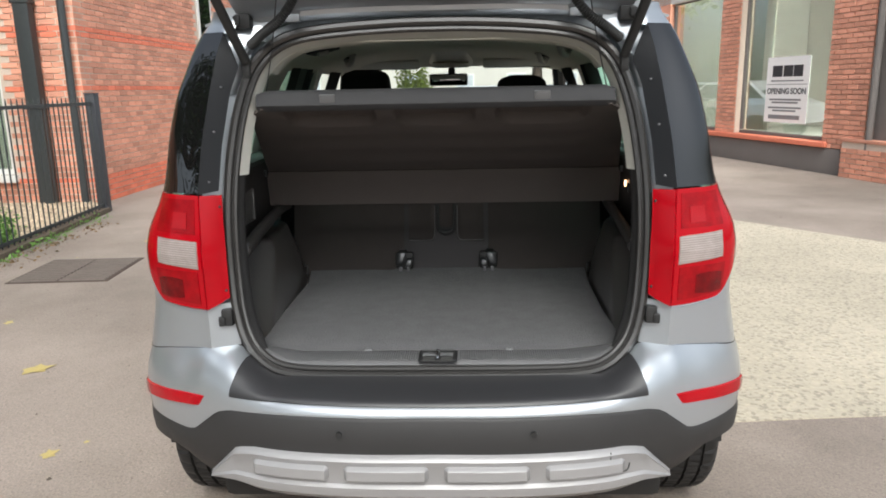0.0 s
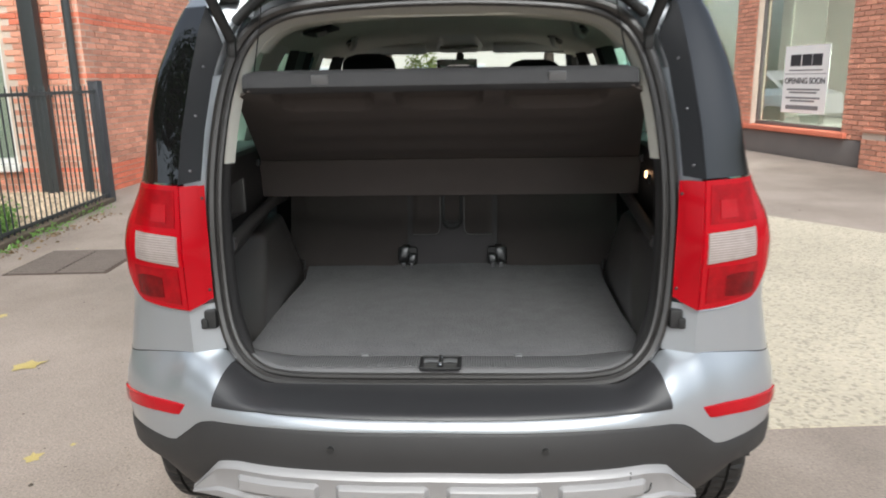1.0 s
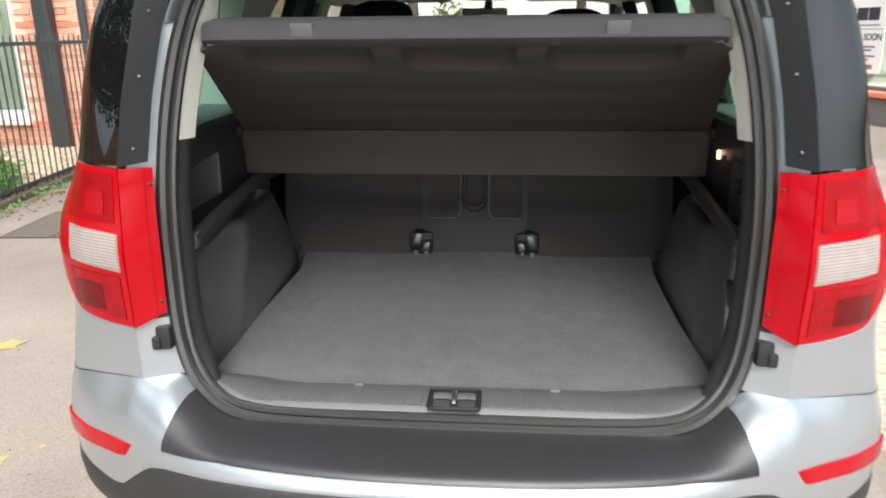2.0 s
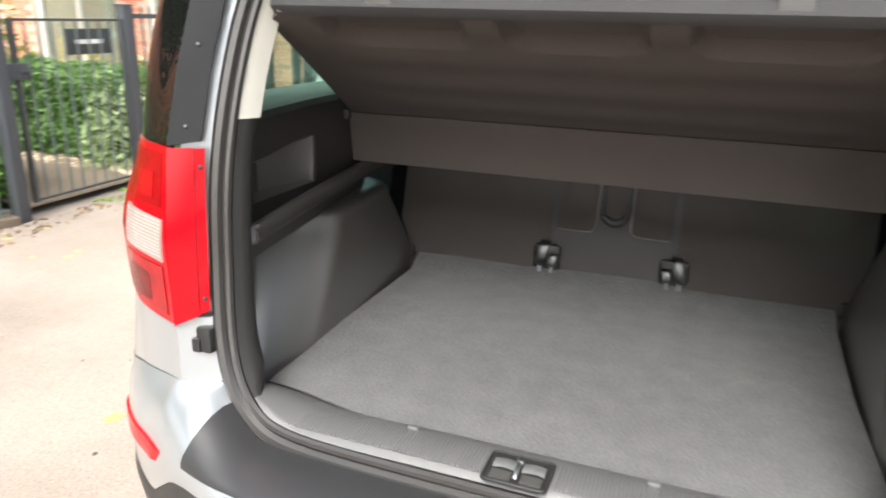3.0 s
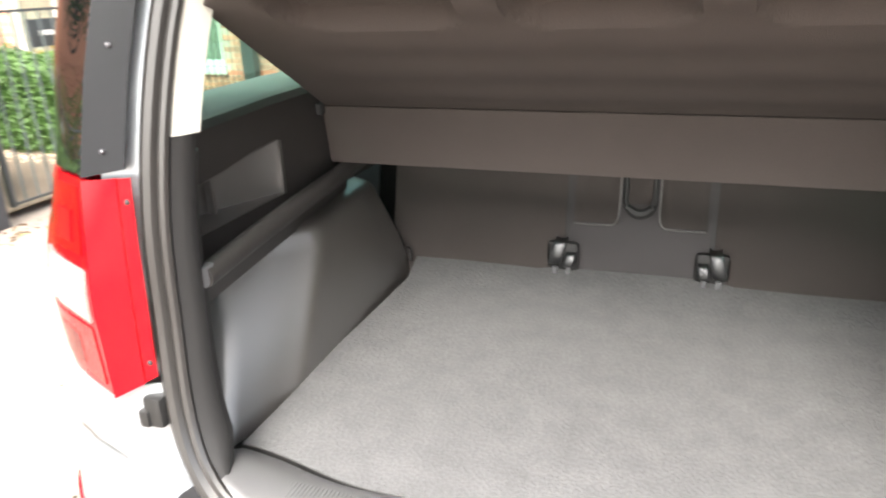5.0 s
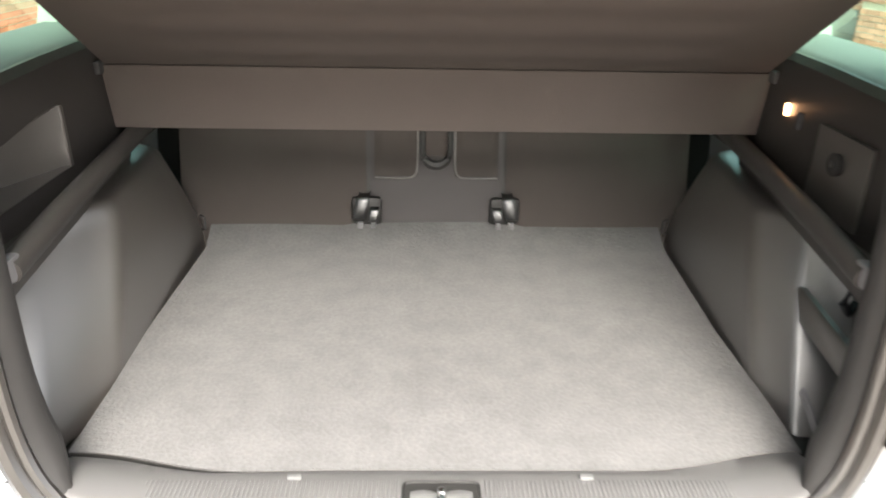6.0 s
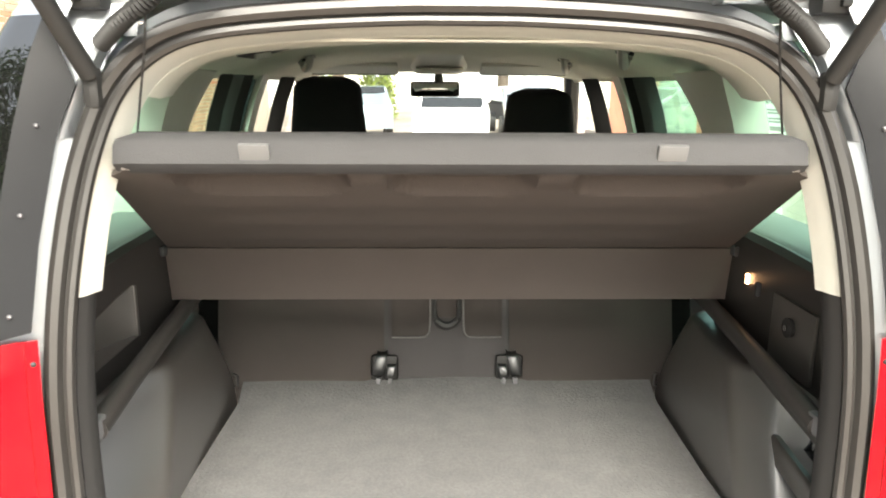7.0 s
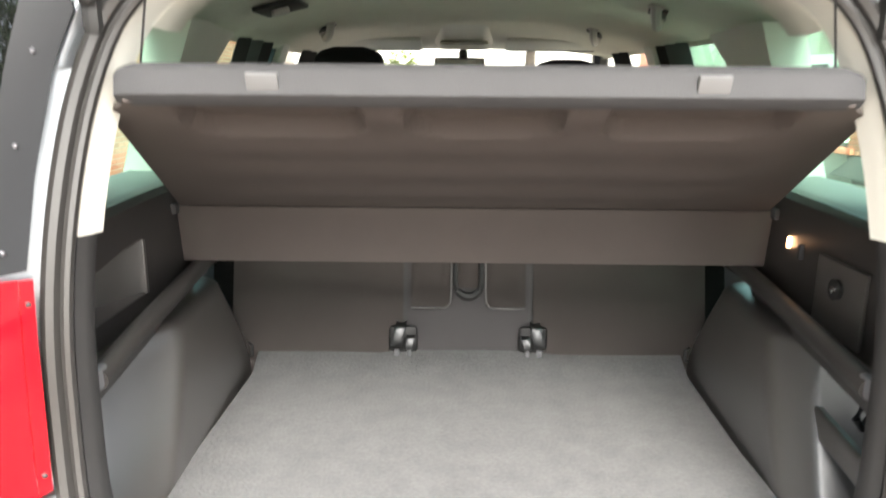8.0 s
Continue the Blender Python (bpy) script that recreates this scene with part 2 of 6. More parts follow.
S_END = float(arc[-1])
Z_DARK = [(0, 0.616), (0.40, 0.612), (0.57, 0.602), (0.61, 0.590), (0.695, 0.518), (0.72, 0.512), (0.89, 0.516)]
z_gap = lambda u: 0.738 - 0.030 * smooth01(1.0, 3.0, u)


def bumper_row(z_of, inset_of, n=90, s_end=S_END):
    row = []
    for i in range(n + 1):
        s = -s_end + 2 * s_end * i / n
        x, y = plan(s)
        k = inset_of(abs(x))
        f = min(1, abs(x) / 0.89)
        row.append((x * (1 - 0.35 * k * f), y + k * (1 - 0.6 * f * f), z_of(abs(x))))
    return row


zd = lambda x: interp(x, Z_DARK)
# silver upper bumper, from the dark band up to the seal and the lamps' foot
def bumper_top(s):
    """Upper edge of the bumper opposite the place s on its outline."""
    k = abs(s)
    if k < 0.44:
        p = (k, -0.030, 0.660)
    elif k < 0.58:
        f = (k - 0.44) / 0.14
        p = (0.44 + 0.126 * f, -0.030 + 0.053 * f * f, 0.660 + 0.078 * f ** 1.5)
    elif k < 0.68:
        p = corner((k - 0.58) / 0.10, 0.738)
    else:
        u = 1 + 2.75 * (k - 0.68) / (S_END - 0.68)
        p = corner(u, z_gap(u))
    return (math.copysign(p[0], s), p[1], p[2])


def bumper_pt(s, f, out=0.0):
    """A point of the upper bumper: s along its outline, f from its lower edge up to the body."""
    x, y = plan(s)
    a, b = Vector((x, y, zd(abs(x)) - 0.004)), Vector(bumper_top(s))
    side = smooth01(0.66, 0.78, abs(s))
    g, h = f ** (2.2 - 1.05 * side), 1 - (1 - f) ** (1.5 - 0.35 * side)
    x2, y2 = plan(s + math.copysign(0.02, s))
    t = Vector((x2 - x, y2 - y, 0)).normalized()
    n = Vector((t.y, -t.x, 0)) * math.copysign(1, s)
    p = Vector((a.x + (b.x - a.x) * g, a.y + (b.y - a.y) * g, a.z + (b.z - a.z) * h))
    return p + n * (0.014 * side * math.sin(math.pi * min(1, f * 1.02)) + out)


def bumper_f(s, z):
    """How far up the upper bumper, from 0 to 1, the height z lies at s along its outline."""
    lo, hi = 0.0, 1.0
    for _ in range(24):
        f = (lo + hi) / 2
        if bumper_pt(s, f).z < z:
            lo = f
        else:
            hi = f
    return lo


def bumper_z(s, z, out=0.0):
    """The point of the upper bumper at height z, s along its outline."""
    return bumper_pt(s, bumper_f(s, z), out)


def crease(bm, n, col, first, last):
    """Sharp edges up one column of a lofted grid with n columns."""
    bm.verts.ensure_lookup_table()
    for r in range(first, last):
        e = bm.edges.get((bm.verts[r * n + col], bm.verts[(r + 1) * n + col]))
        if e:
            e.smooth = False


rows, S_COLS = [], [S_END * k / 60 for k in range(-60, 61)]
kc = min(range(121), key=lambda k: abs(S_COLS[k] - 0.68))
S_COLS[kc], S_COLS[120 - kc] = 0.68, -0.68
for f in (0, 0.05, 0.15, 0.3, 0.45, 0.6, 0.75, 0.88, 1.0):
    rows.append([bumper_pt(s if s else 1e-4, f) for s in S_COLS])
bm = lofted(rows, 0.004)
crease(bm, 121, kc, 3, 8)
crease(bm, 121, 120 - kc, 3, 8)
part("bumper", bm, silver, car, "silver painted upper rear bumper")
zl = lambda x: 0.372 + 0.085 * smooth01(0.64, 0.9, x)
rows = [bumper_row(lambda x: zd(x) - 0.006, lambda x: 0.002),
        bumper_row(lambda x: zd(x) - 0.014, lambda x: -0.004),
        bumper_row(lambda x: 0.5 * (zd(x) + 0.44), lambda x: -0.006),
        bumper_row(lambda x: 0.44, lambda x: 0.004),
        bumper_row(lambda x: zl(x), lambda x: 0.045),
        bumper_row(lambda x: zl(x) - 0.03, lambda x: 0.10)]
part("bumper_lower", lofted(rows, 0.004), dark_plastic, car, "dark grey unpainted plastic lower bumper")


def skid_edge(x):
    """Upper edge of the silver skid panel."""
    return interp(x, [(0, 0.512), (0.50, 0.505), (0.555, 0.494), (0.64, 0.405), (0.65, 0.40)])


def skid_row(f, off, n=60):
    row = []
    for i in range(n + 1):
        s = -0.655 + 1.31 * i / n
        x, y = plan(s)
        top, low = skid_edge(abs(x)), 0.372 + 0.022 * smooth01(0.45, 0.64, abs(x))
        row.append((x, y + off, low + (top - low) * f))
    return row


skid = part("skid_panel", lofted([skid_row(1.0, -0.002), skid_row(0.965, -0.016), skid_row(0.90, -0.023), skid_row(0.86, -0.020), skid_row(0.44, -0.021), skid_row(0.38, -0.030), skid_row(0.20, -0.027), skid_row(0.0, 0.004)], 0.006), skid_mat, car, "matt silver plastic skid panel with raised ribs")
for x0, x1 in ((-0.50, -0.285), (-0.245, -0.02), (0.02, 0.245), (0.285, 0.50)):
    rows = []
    for f, off in ((0.81, -0.019), (0.765, -0.033), (0.75, -0.035), (0.56, -0.036), (0.535, -0.033), (0.48, -0.020)):
        row = []
        for i in range(9):
            x = x0 + (x1 - x0) * (0, 0.045, 0.06, 0.3, 0.5, 0.7, 0.94, 0.955, 1)[i]
            e = 0.015 if i in (0, 8) else 0.0
            y = float(np.interp(abs(x), px[:, 0], px[:, 1]))
            low, top = 0.372, skid_edge(abs(x))
            row.append((x, y + off + e, low + (top - low) * f))
        rows.append(row)
    part("rib", lofted(rows, 0.004), skid_mat, skid)
pts = []
for x, z in ((0.460, 0.500), (0.460, 0.470), (0.462, 0.456), (0.468, 0.448), (0.488, 0.446), (0.506, 0.450), (0.514, 0.462)):
    pts.append((x, float(np.interp(x, px[:, 0], px[:, 1])) - (0.020 if z > 0.46 else 0.031), z))
part("tow_cover_gap", tubed(catmull(pts, 20), 0.0016, 6), rubber, skid)
ring_pts = [(-0.012 + 0.020 * math.cos(a), -0.222, 0.392 + 0.020 * math.sin(a)) for a in np.linspace(0, 2 * math.pi, 24, endpoint=False)]
part("skid_mark", tubed(ring_pts, 0.003, 6, True), skid_mat, skid, "small raised ring")
for x in (-0.255, 0.255):
    bm = bmesh.new()
    bmesh.ops.create_cone(bm, cap_ends=True, segments=16, radius1=0.0085, radius2=0.008, depth=0.012, matrix=pose(x, -0.195, 0.565, 90))
    part("parking_sensor", bm, rubber, car)
for sd in (-1, 1):
    # reflector strip let into the corner: straight edges, slanting down towards the back
    rows = []
    for v, out in ((0.0, -0.003), (0.06, 0.005), (0.5, 0.006), (0.94, 0.005), (1.0, -0.003)):
        row = []
        for k in range(17):
            q = k / 16
            s_ = 0.690 - 0.028 * v + (0.335 + 0.028 * v) * q
            lo, hi = 0.589 - 0.036 * q, 0.623 - 0.026 * q
            row.append(bumper_z(sd * s_, lo + (hi - lo) * v, out if 0 < k < 16 else -0.003))
        rows.append(row)
    part("reflector", lofted(rows, 0.003), lamp_red, car, "red reflector strip")

# black protective plate on the sill, lying on the bumper up to the seal
rows = []
for v, out, dz in ((0.0, -0.001, -0.001), (0.01, 0.004, 0.001), (0.07, 0.006, 0.003), (0.14, 0.005, 0.006), (0.22, 0.002, 0.007), (0.38, 0.0, 0.007), (0.54, 0.0, 0.007), (0.70, 0.0, 0.007), (0.86, 0.0, 0.007), (1.0, 0.0, 0.004)):
    row = []
    for i in range(61):
        q = -1 + i / 30
        s_ = (0.575 - 0.030 * v) * q if q else 1e-4
        f0 = bumper_f(s_, 0.635)
        p = bumper_pt(s_, f0 + (1 - f0) * v, out)
        row.append((p.x, p.y, p.z + dz))
    rows.append(row)
part("sill_plate", lofted(rows, 0.003), plate_mat, car, "black plastic loading sill plate")

hinge_grey = mat("dull_screw_head", (0.16, 0.16, 0.17), 0.4, 0.4, 0.1, 40)
# rear corners
for sd in (-1, 1):
    bm = corner_patch(sd, 0, 4, 0, 0, 0, 40, 8, lambda u: (z_gap(u), 0.862 + 0.010 * smooth01(1.2, 2.2, u) + 0.20 * smooth01(2.1, 3.4, u)))
    crease(bm, 41, 10, 0, 8)
    part("rear_corner", bm, silver, car, "silver body panel under the tail lamp")
    part("panel_gap", corner_patch(sd, 0.0, 3.9, 0, 0, 0.0012, 40, 1, lambda u: (z_gap(u) - 0.0035, z_gap(u) - 0.0005), 0.0015), rubber, car)
    part("corner_flange", corner_patch(sd, 0, 1, 0.84, 1.63, -0.030, 6, 30), silver, car)
    low = lambda u: (0.852 + 0.010 * smooth01(1.2, 2.2, u) + 0.17 * smooth01(2.0, 3.4, u), 1.170)
    lamp = part("tail_lamp", corner_patch(sd, 1.0, 3.3, 0, 0, 0.006, 26, 12, low, 0.012), lamp_red, car, "red tail lamp with a clear lens")
    part("inner_lens", corner_patch(sd, 0.31, 0.99, 0, 0, 0.004, 6, 10, lambda u: (0.852 + 0.026 * (1 - u), 1.168), 0.010), lamp_red, lamp, "plain red inner lamp strip")
    part("inner_flange", corner_patch(sd, 0.05, 0.308, 0, 0, 0.003, 4, 10, lambda u: (0.853 + 0.026 * (1 - u), 1.167), 0.008), lamp_red, lamp)
    part("clear_lens", corner_patch(sd, 1.07, 2.10, 0, 0, 0.009, 14, 8, lambda u: (0.968 + 0.008 * (u - 1.07), 1.044 + 0.005 * (u - 1.07)), 0.004), lamp_clear, lamp, "clear ribbed reversing lens")
    part("lower_lens", corner_patch(sd, 1.10, 2.2, 0, 0, 0.008, 14, 6, lambda u: (0.866 + 0.012 * smooth01(1.2, 2.2, u), 0.958), 0.003), lamp_red_dark, lamp, "deep red lower lens")
    part("lower_bulb_shade", corner_patch(sd, 1.45, 2.12, 0, 0, 0.0086, 12, 6, lambda u: (0.878 + 0.03 * abs(u - 1.75) ** 2, 0.938 - 0.05 * abs(u - 1.75) ** 2), 0.002), lamp_wine, lamp, "wine red patch of the lower lens")
    part("upper_lens", corner_patch(sd, 1.10, 2.2, 1.064, 1.158, 0.0075, 14, 6, None, 0.002), lamp_red_dark, lamp, "red upper lens with a square bulb housing")
    part("bulb_housing", corner_patch(sd, 1.30, 1.66, 1.078, 1.122, 0.0095, 8, 6, None, 0.002), lamp_bulb, lamp, "pale red bulb housing behind the lens")
    # thin silver tube added to draw the highlight on the body edge
    lip = [corner(1 + 2.1 * k / 24, low(1 + 2.1 * k / 24)[0] - 0.004, 0.003) for k in range(25)]
    part("lamp_lip", tubed([(sd * p[0], p[1], p[2]) for p in lip], 0.0022, 6), silver, car, "thin silver lip added as an edge highlight under the lamp")
    for i in range(11):
        part("lens_rib", corner_patch(sd, 1.09, 2.07, 0.978 + 0.0062 * i, 0.9805 + 0.0062 * i, 0.0105, 10, 1, None, 0.001), lamp_rib, lamp)
    part("pillar_glass", corner_patch(sd, 1.0, 3.15, 1.174, 1.61, 0.004, 26, 14, None, 0.004), black_gloss, car, "gloss black glass over the rear pillar")
    part("pillar_cover", corner_patch(sd, 0.13, 0.985, 0, 0, 0.008, 14, 14, lambda u: (1.172 + 0.008 * (1 - u), 1.50 + 0.11 * u), 0.010), pillar_plastic, car, "dark grey plastic pillar cover")
    for z in (1.205, 1.34, 1.46):
        bm = bmesh.new()
        p = corner(0.55, z, 0.010)
        bmesh.ops.create_uvsphere(bm, u_segments=10, v_segments=6, radius=0.0036, matrix=Matrix.Translation((sd * p[0], p[1], p[2])))
        part("screw", bm, hinge_grey, car)
    for z in (0.90, 1.135):
        bm = bmesh.new()
        p = corner(0.12, z, 0.008)
        bmesh.ops.create_uvsphere(bm, u_segments=10, v_segments=6, radius=0.006, matrix=Matrix.Translation((sd * p[0], p[1], p[2])))
        part("lamp_screw", bm, rubber, car)
    part("roof_corner", corner_patch(sd, 0.72, 4.0, 1.606, 1.668, 0.002, 30, 6), silver, car, "silver roof corner above the pillar")
    rows = [[(sd * (0.485 + 0.125 * k / 6 - 0.02 * i / 5), 0.212 - 0.006 * k / 6, 1.585 + 0.095 * i / 5) for k in range(7)] for i in range(6)]
    recess = part("hinge_recess", lofted(rows, 0.004), silver, car, "shaded body recess beside the tailgate hinge")
    bm = boxed((sd * 0.545, 0.188, 1.640), (0.062, 0.044, 0.040), 0.008)
    box(bm, (sd * 0.548, 0.164, 1.642), (0.016, 0.012, 0.026), 0.004)
    part("rubber_plug", bm, rubber, recess, "black rubber buffer in the recess")
    # black rubber stop beside the opening
    bm = boxed((sd * 0.596, 0.020, 0.822), (0.032, 0.034, 0.050), 0.007)
    box(bm, (sd * 0.610, 0.010, 0.812), (0.018, 0.024, 0.028), 0.005)
    part("tailgate_stop", bm, rubber, car)

# the opening's seal
OPEN = [(0, -0.030, 0.672), (0.25, -0.028, 0.672), (0.40, -0.022, 0.676), (0.475, -0.012, 0.696), (0.530, 0.006, 0.748), (0.560, 0.026, 0.83), (0.574, 0.048, 0.95), (0.577, 0.062, 1.08), (0.572, 0.082, 1.20),
        (0.558, 0.108, 1.32), (0.537, 0.132, 1.42), (0.505, 0.155, 1.505), (0.455, 0.172, 1.562), (0.38, 0.184, 1.594), (0.25, 0.192, 1.610), (0.10, 0.197, 1.618), (0, 0.198, 1.619)]
HALF = catmull(OPEN, 60)


def ring(dx, dy):
    """The opening's outline, shrunk by dx and moved dy forward."""
    out = []
    full = HALF + [(-x, y, z) for x, y, z in HALF[-2:0:-1]]
    n = len(full)
    for i in range(n):
        a, b = np.array(full[i - 1]), np.array(full[(i + 1) % n])
        t = b - a
        nx, nz = t[2], -t[0]
        l = math.hypot(nx, nz)
        out.append((full[i][0] - dx * nx / l, full[i][1] + dy, full[i][2] - dx * nz / l))
    return out


seal = part("seal", tubed(ring(-0.012, 0.0), 0.013, 8, True), seal_mat, car, "dark rubber seal round the boot opening")
part("seal_bulb", tubed(ring(0.0085, 0.004), 0.0085, 8, True), seal_mat, seal)
part("seal_groove", tubed(ring(-0.001, 0.006), 0.007, 6, True), rubber, seal)
# body flange behind the seal, up to the pillar and roof
bm = bmesh.new()
loft(bm, [ring(-0.004, 0.022), ring(-0.022, 0.042), ring(-0.05, 0.055)], close_u=True)
part("opening_flange", bm, silver, car)

# ---------- the car: sides, roof, wheels, tailgate ----------
WHEELS_Y = (0.585, 3.165)
NOSE = 4.0


def body_w(y, z):
    """Half width of the flank at y, z."""
    w = half_width(z)
    return w * (1 - 0.25 * smooth01(3.2, NOSE + 0.25, y) ** 2)


def belt(y):
    return 1.095 - 0.02 * smooth01(1.0, 2.9, y)


door_grey = mat("grey_door_frame", (0.10, 0.115, 0.11), 0.5, 0, 0.08, 10)
for sd in (-1, 1):
    rows = []
    for j in range(13):
        row = []
        for i in range(91):
            y = 0.36 + (NOSE - 0.36) * i / 90
            lo = 0.30
            for wy in WHEELS_Y:
                d = abs(y - wy)
                if d < 0.385:
                    lo = max(lo, 0.33 + math.sqrt(0.385 ** 2 - d * d))
            hi = belt(y) + 0.03 - 0.10 * smooth01(3.0, NOSE, y)
            if y < 0.5:
                lo = max(lo, 0.52)
            z = lo + (hi - lo) * j / 12
            row.append((sd * body_w(y, z), y, z))
        rows.append(row)
    part("side_panel", lofted(rows, 0.006), silver, car, "silver painted flank")
    rows = []
    for i in range(25):
        a = 0.35 + (math.pi - 0.35) * i / 24
        rows.append([(sd * 0.908, 0.60 - 0.385 * math.cos(a), 0.33 + 0.385 * math.sin(a)), (sd * 0.918, 0.60 - 0.41 * math.cos(a), 0.33 + 0.42 * math.sin(a)), (sd * 0.908, 0.60 - 0.44 * math.cos(a), 0.33 + 0.455 * math.sin(a))])
    part("wheel_arch", lofted(rows, 0.006), dark_plastic, car)
    rows = []
    for i in range(25):
        a = math.pi * i / 24
        rows.append([(sd * 0.60, 0.60 - 0.39 * math.cos(a), 0.33 + 0.39 * math.sin(a)), (sd * 0.89, 0.60 - 0.39 * math.cos(a), 0.33 + 0.39 * math.sin(a))])
    part("wheel_well", lofted(rows, 0.004), rubber, car)
    for wy in WHEELS_Y:
        # tread blocks between grooves round the tyre and slanting cross cuts
        prof = [(0.21, 0.0, 0), (0.29, -0.004, 0), (0.318, 0.004, 0), (0.331, 0.018, 1), (0.335, 0.028, 1), (0.336, 0.052, 1), (0.326, 0.054, 0), (0.326, 0.062, 0), (0.337, 0.064, 1), (0.338, 0.100, 1), (0.327, 0.102, 0), (0.327, 0.110, 0), (0.338, 0.112, 1),
                (0.337, 0.148, 1), (0.327, 0.150, 0), (0.327, 0.158, 0), (0.336, 0.160, 1), (0.335, 0.190, 1), (0.325, 0.208, 0), (0.30, 0.220, 0), (0.21, 0.215, 0)]
        rows = []
        for i in range(216):
            row = []
            for r, w, tread in prof:
                cut = 0.008 if tread and (i + round(60 * abs(w - 0.106))) % 6 == 0 else 0.0
                a = 2 * math.pi * i / 216
                row.append((sd * (0.908 - w), wy + (r - cut) * math.cos(a), 0.337 + (r - cut) * math.sin(a)))
            rows.append(row)
        wheel = part("wheel", lofted(rows, 0, False, True), rubber, car, "black tyre on an alloy rim")
        bm = bmesh.new()
        bmesh.ops.create_cone(bm, cap_ends=True, segments=32, radius1=0.212, radius2=0.205, depth=0.19, matrix=pose(sd * 0.79, wy, 0.335, 0, 90))
        part("rim", bm, skid_mat, wheel)
    # pillars between the side windows, outside dark, inside cream
    rows = []
    for i in range(13):
        z = 1.10 + 0.452 * i / 12
        w = half_width(z)
        g = max(0.0, (i - 5) / 7) ** 2
        rows.append([(sd * (w - 0.010), 0.775 - 0.05 * g, z), (sd * (w - 0.045), 0.785 - 0.06 * g, z), (sd * (w - 0.078 - 0.02 * g), 0.800 - 0.07 * g, z), (sd * (w - 0.086 - 0.02 * g), 0.820, z), (sd * (w - 0.066 - 0.01 * g), 0.96, z),
                     (sd * (w - 0.052), 1.055 + 0.13 * g, z), (sd * (w - 0.040), 1.070 + 0.14 * g, z), (sd * (w - 0.012), 1.080 + 0.14 * g, z)])
    part("pillar", lofted(rows, 0.003), trim_cream, car, "broad cream inner pillar trim behind the rear door")
    for y0, y1, nm in ((0.80, 1.05, "c"), (1.80, 1.89, "b")):
        for k, (off, m, lab) in enumerate(((0.0, pillar_plastic, "dark outer pillar"), (-0.045, trim_cream, "cream inner pillar trim"))):
            if k and nm == "c":
                continue
            rows = []
            for i in range(9):
                z = 1.10 + (0.48 if k == 0 else 0.452) * i / 8
                w = half_width(z) + off
                ya, yb = y0 + 0.02 * k, y1 + 0.03 * k
                f = 0.030 if k else -0.028
                rows.append([(sd * (w + f), ya - 0.012, z), (sd * w, ya, z), (sd * w, yb, z), (sd * (w + f), yb + 0.012, z)])
            part("pillar", lofted(rows, 0.003), m, car, lab)
    # cream trim of the rear pillar, and the lining's edge over the windows
    rows = []
    for z in (1.17, 1.25, 1.33, 1.41, 1.47, 1.52):
        x0 = interp(z, [(p[2], p[0]) for p in OPEN[4:13]])
        y0 = interp(z, [(p[2], p[1]) for p in OPEN[4:13]])
        rows.append([(sd * (x0 + 0.004), y0 + 0.058, z), (sd * (x0 + 0.03), y0 + 0.075, z), (sd * (half_width(z) - 0.05), 0.275, z), (sd * (half_width(z) - 0.02), 0.29, z)])
    part("rear_pillar_trim", lofted(rows, 0.003), trim_cream, car, "cream inner trim of the rear pillar")
    rows = [[(sd * x, 0.26 + 2.50 * i / 16, z) for i in range(17)] for x, z in ((0.664, 1.552), (0.672, 1.545), (half_width(1.535) - 0.025, 1.535), (half_width(1.54) - 0.008, 1.54))]
    part("lining_side", lofted(rows, 0.003), headliner_mat, car, "beige edge of the roof lining over the side windows")
    # a-pillar
    part("front_pillar", tubed([(sd * 0.80, 3.42, 1.06), (sd * 0.73, 3.05, 1.34), (sd * 0.66, 2.72, 1.60)], 0.04, 8), pillar_plastic, car)
    # side panes
    for y0, y1, m, lab in ((0.24, 0.80, glass_tint, "green tinted rear quarter window"), (0.82, 1.85, glass_tint, "tinted rear door window"), (1.85, 2.80, glass_clear, "front door window")):
        rows = []
        for i in range(7):
            z = 1.09 + 0.50 * i / 6
            w = half_width(z) - 0.012
            rows.append([(sd * w, y0 + (y1 - y0) * k / 4, z) for k in range(5)])
        pane = part("side_window", lofted(rows, 0), m, car, lab)
        pane.visible_shadow = m is glass_tint
    # dark window frame inside the rear door
    for ya in ((1.40, 1.53, 1.66, 2.30, 2.44) if sd < 0 else (1.53, 1.64, 1.75, 2.30, 2.44)):
        rows = [[(sd * (half_width(z) - 0.03), ya - 0.05 - 0.10 * (z - 1.1), z), (sd * (half_width(z) - 0.06), ya - 0.02 - 0.10 * (z - 1.1), z), (sd * (half_width(z) - 0.03), ya + 0.05 - 0.10 * (z - 1.1), z)] for z in (1.08, 1.2, 1.32, 1.44, 1.50, 1.545)]
        part("door_frame", lofted(rows, 0.004), rubber if ya not in (1.53, 1.64) else door_grey, car)
# roof and lining
rows = []
for i in range(25):
    y = 0.235 + (2.80 - 0.235) * i / 24
    lift = 0.028 * math.sin(math.pi * min(1, i / 24 * 0.9 + 0.1))
    rows.append([(x, y + (0.04 * (1 - (x / 0.69) ** 2) * -1 if i == 0 else 0), 1.625 + lift + 0.045 * max(0, 1 - abs(x / 0.667) ** 4) ** 0.6) for x in np.linspace(-0.665, 0.665, 25)])
part("roof", lofted(rows, 0.006), silver, car, "silver roof panel")
rows = []
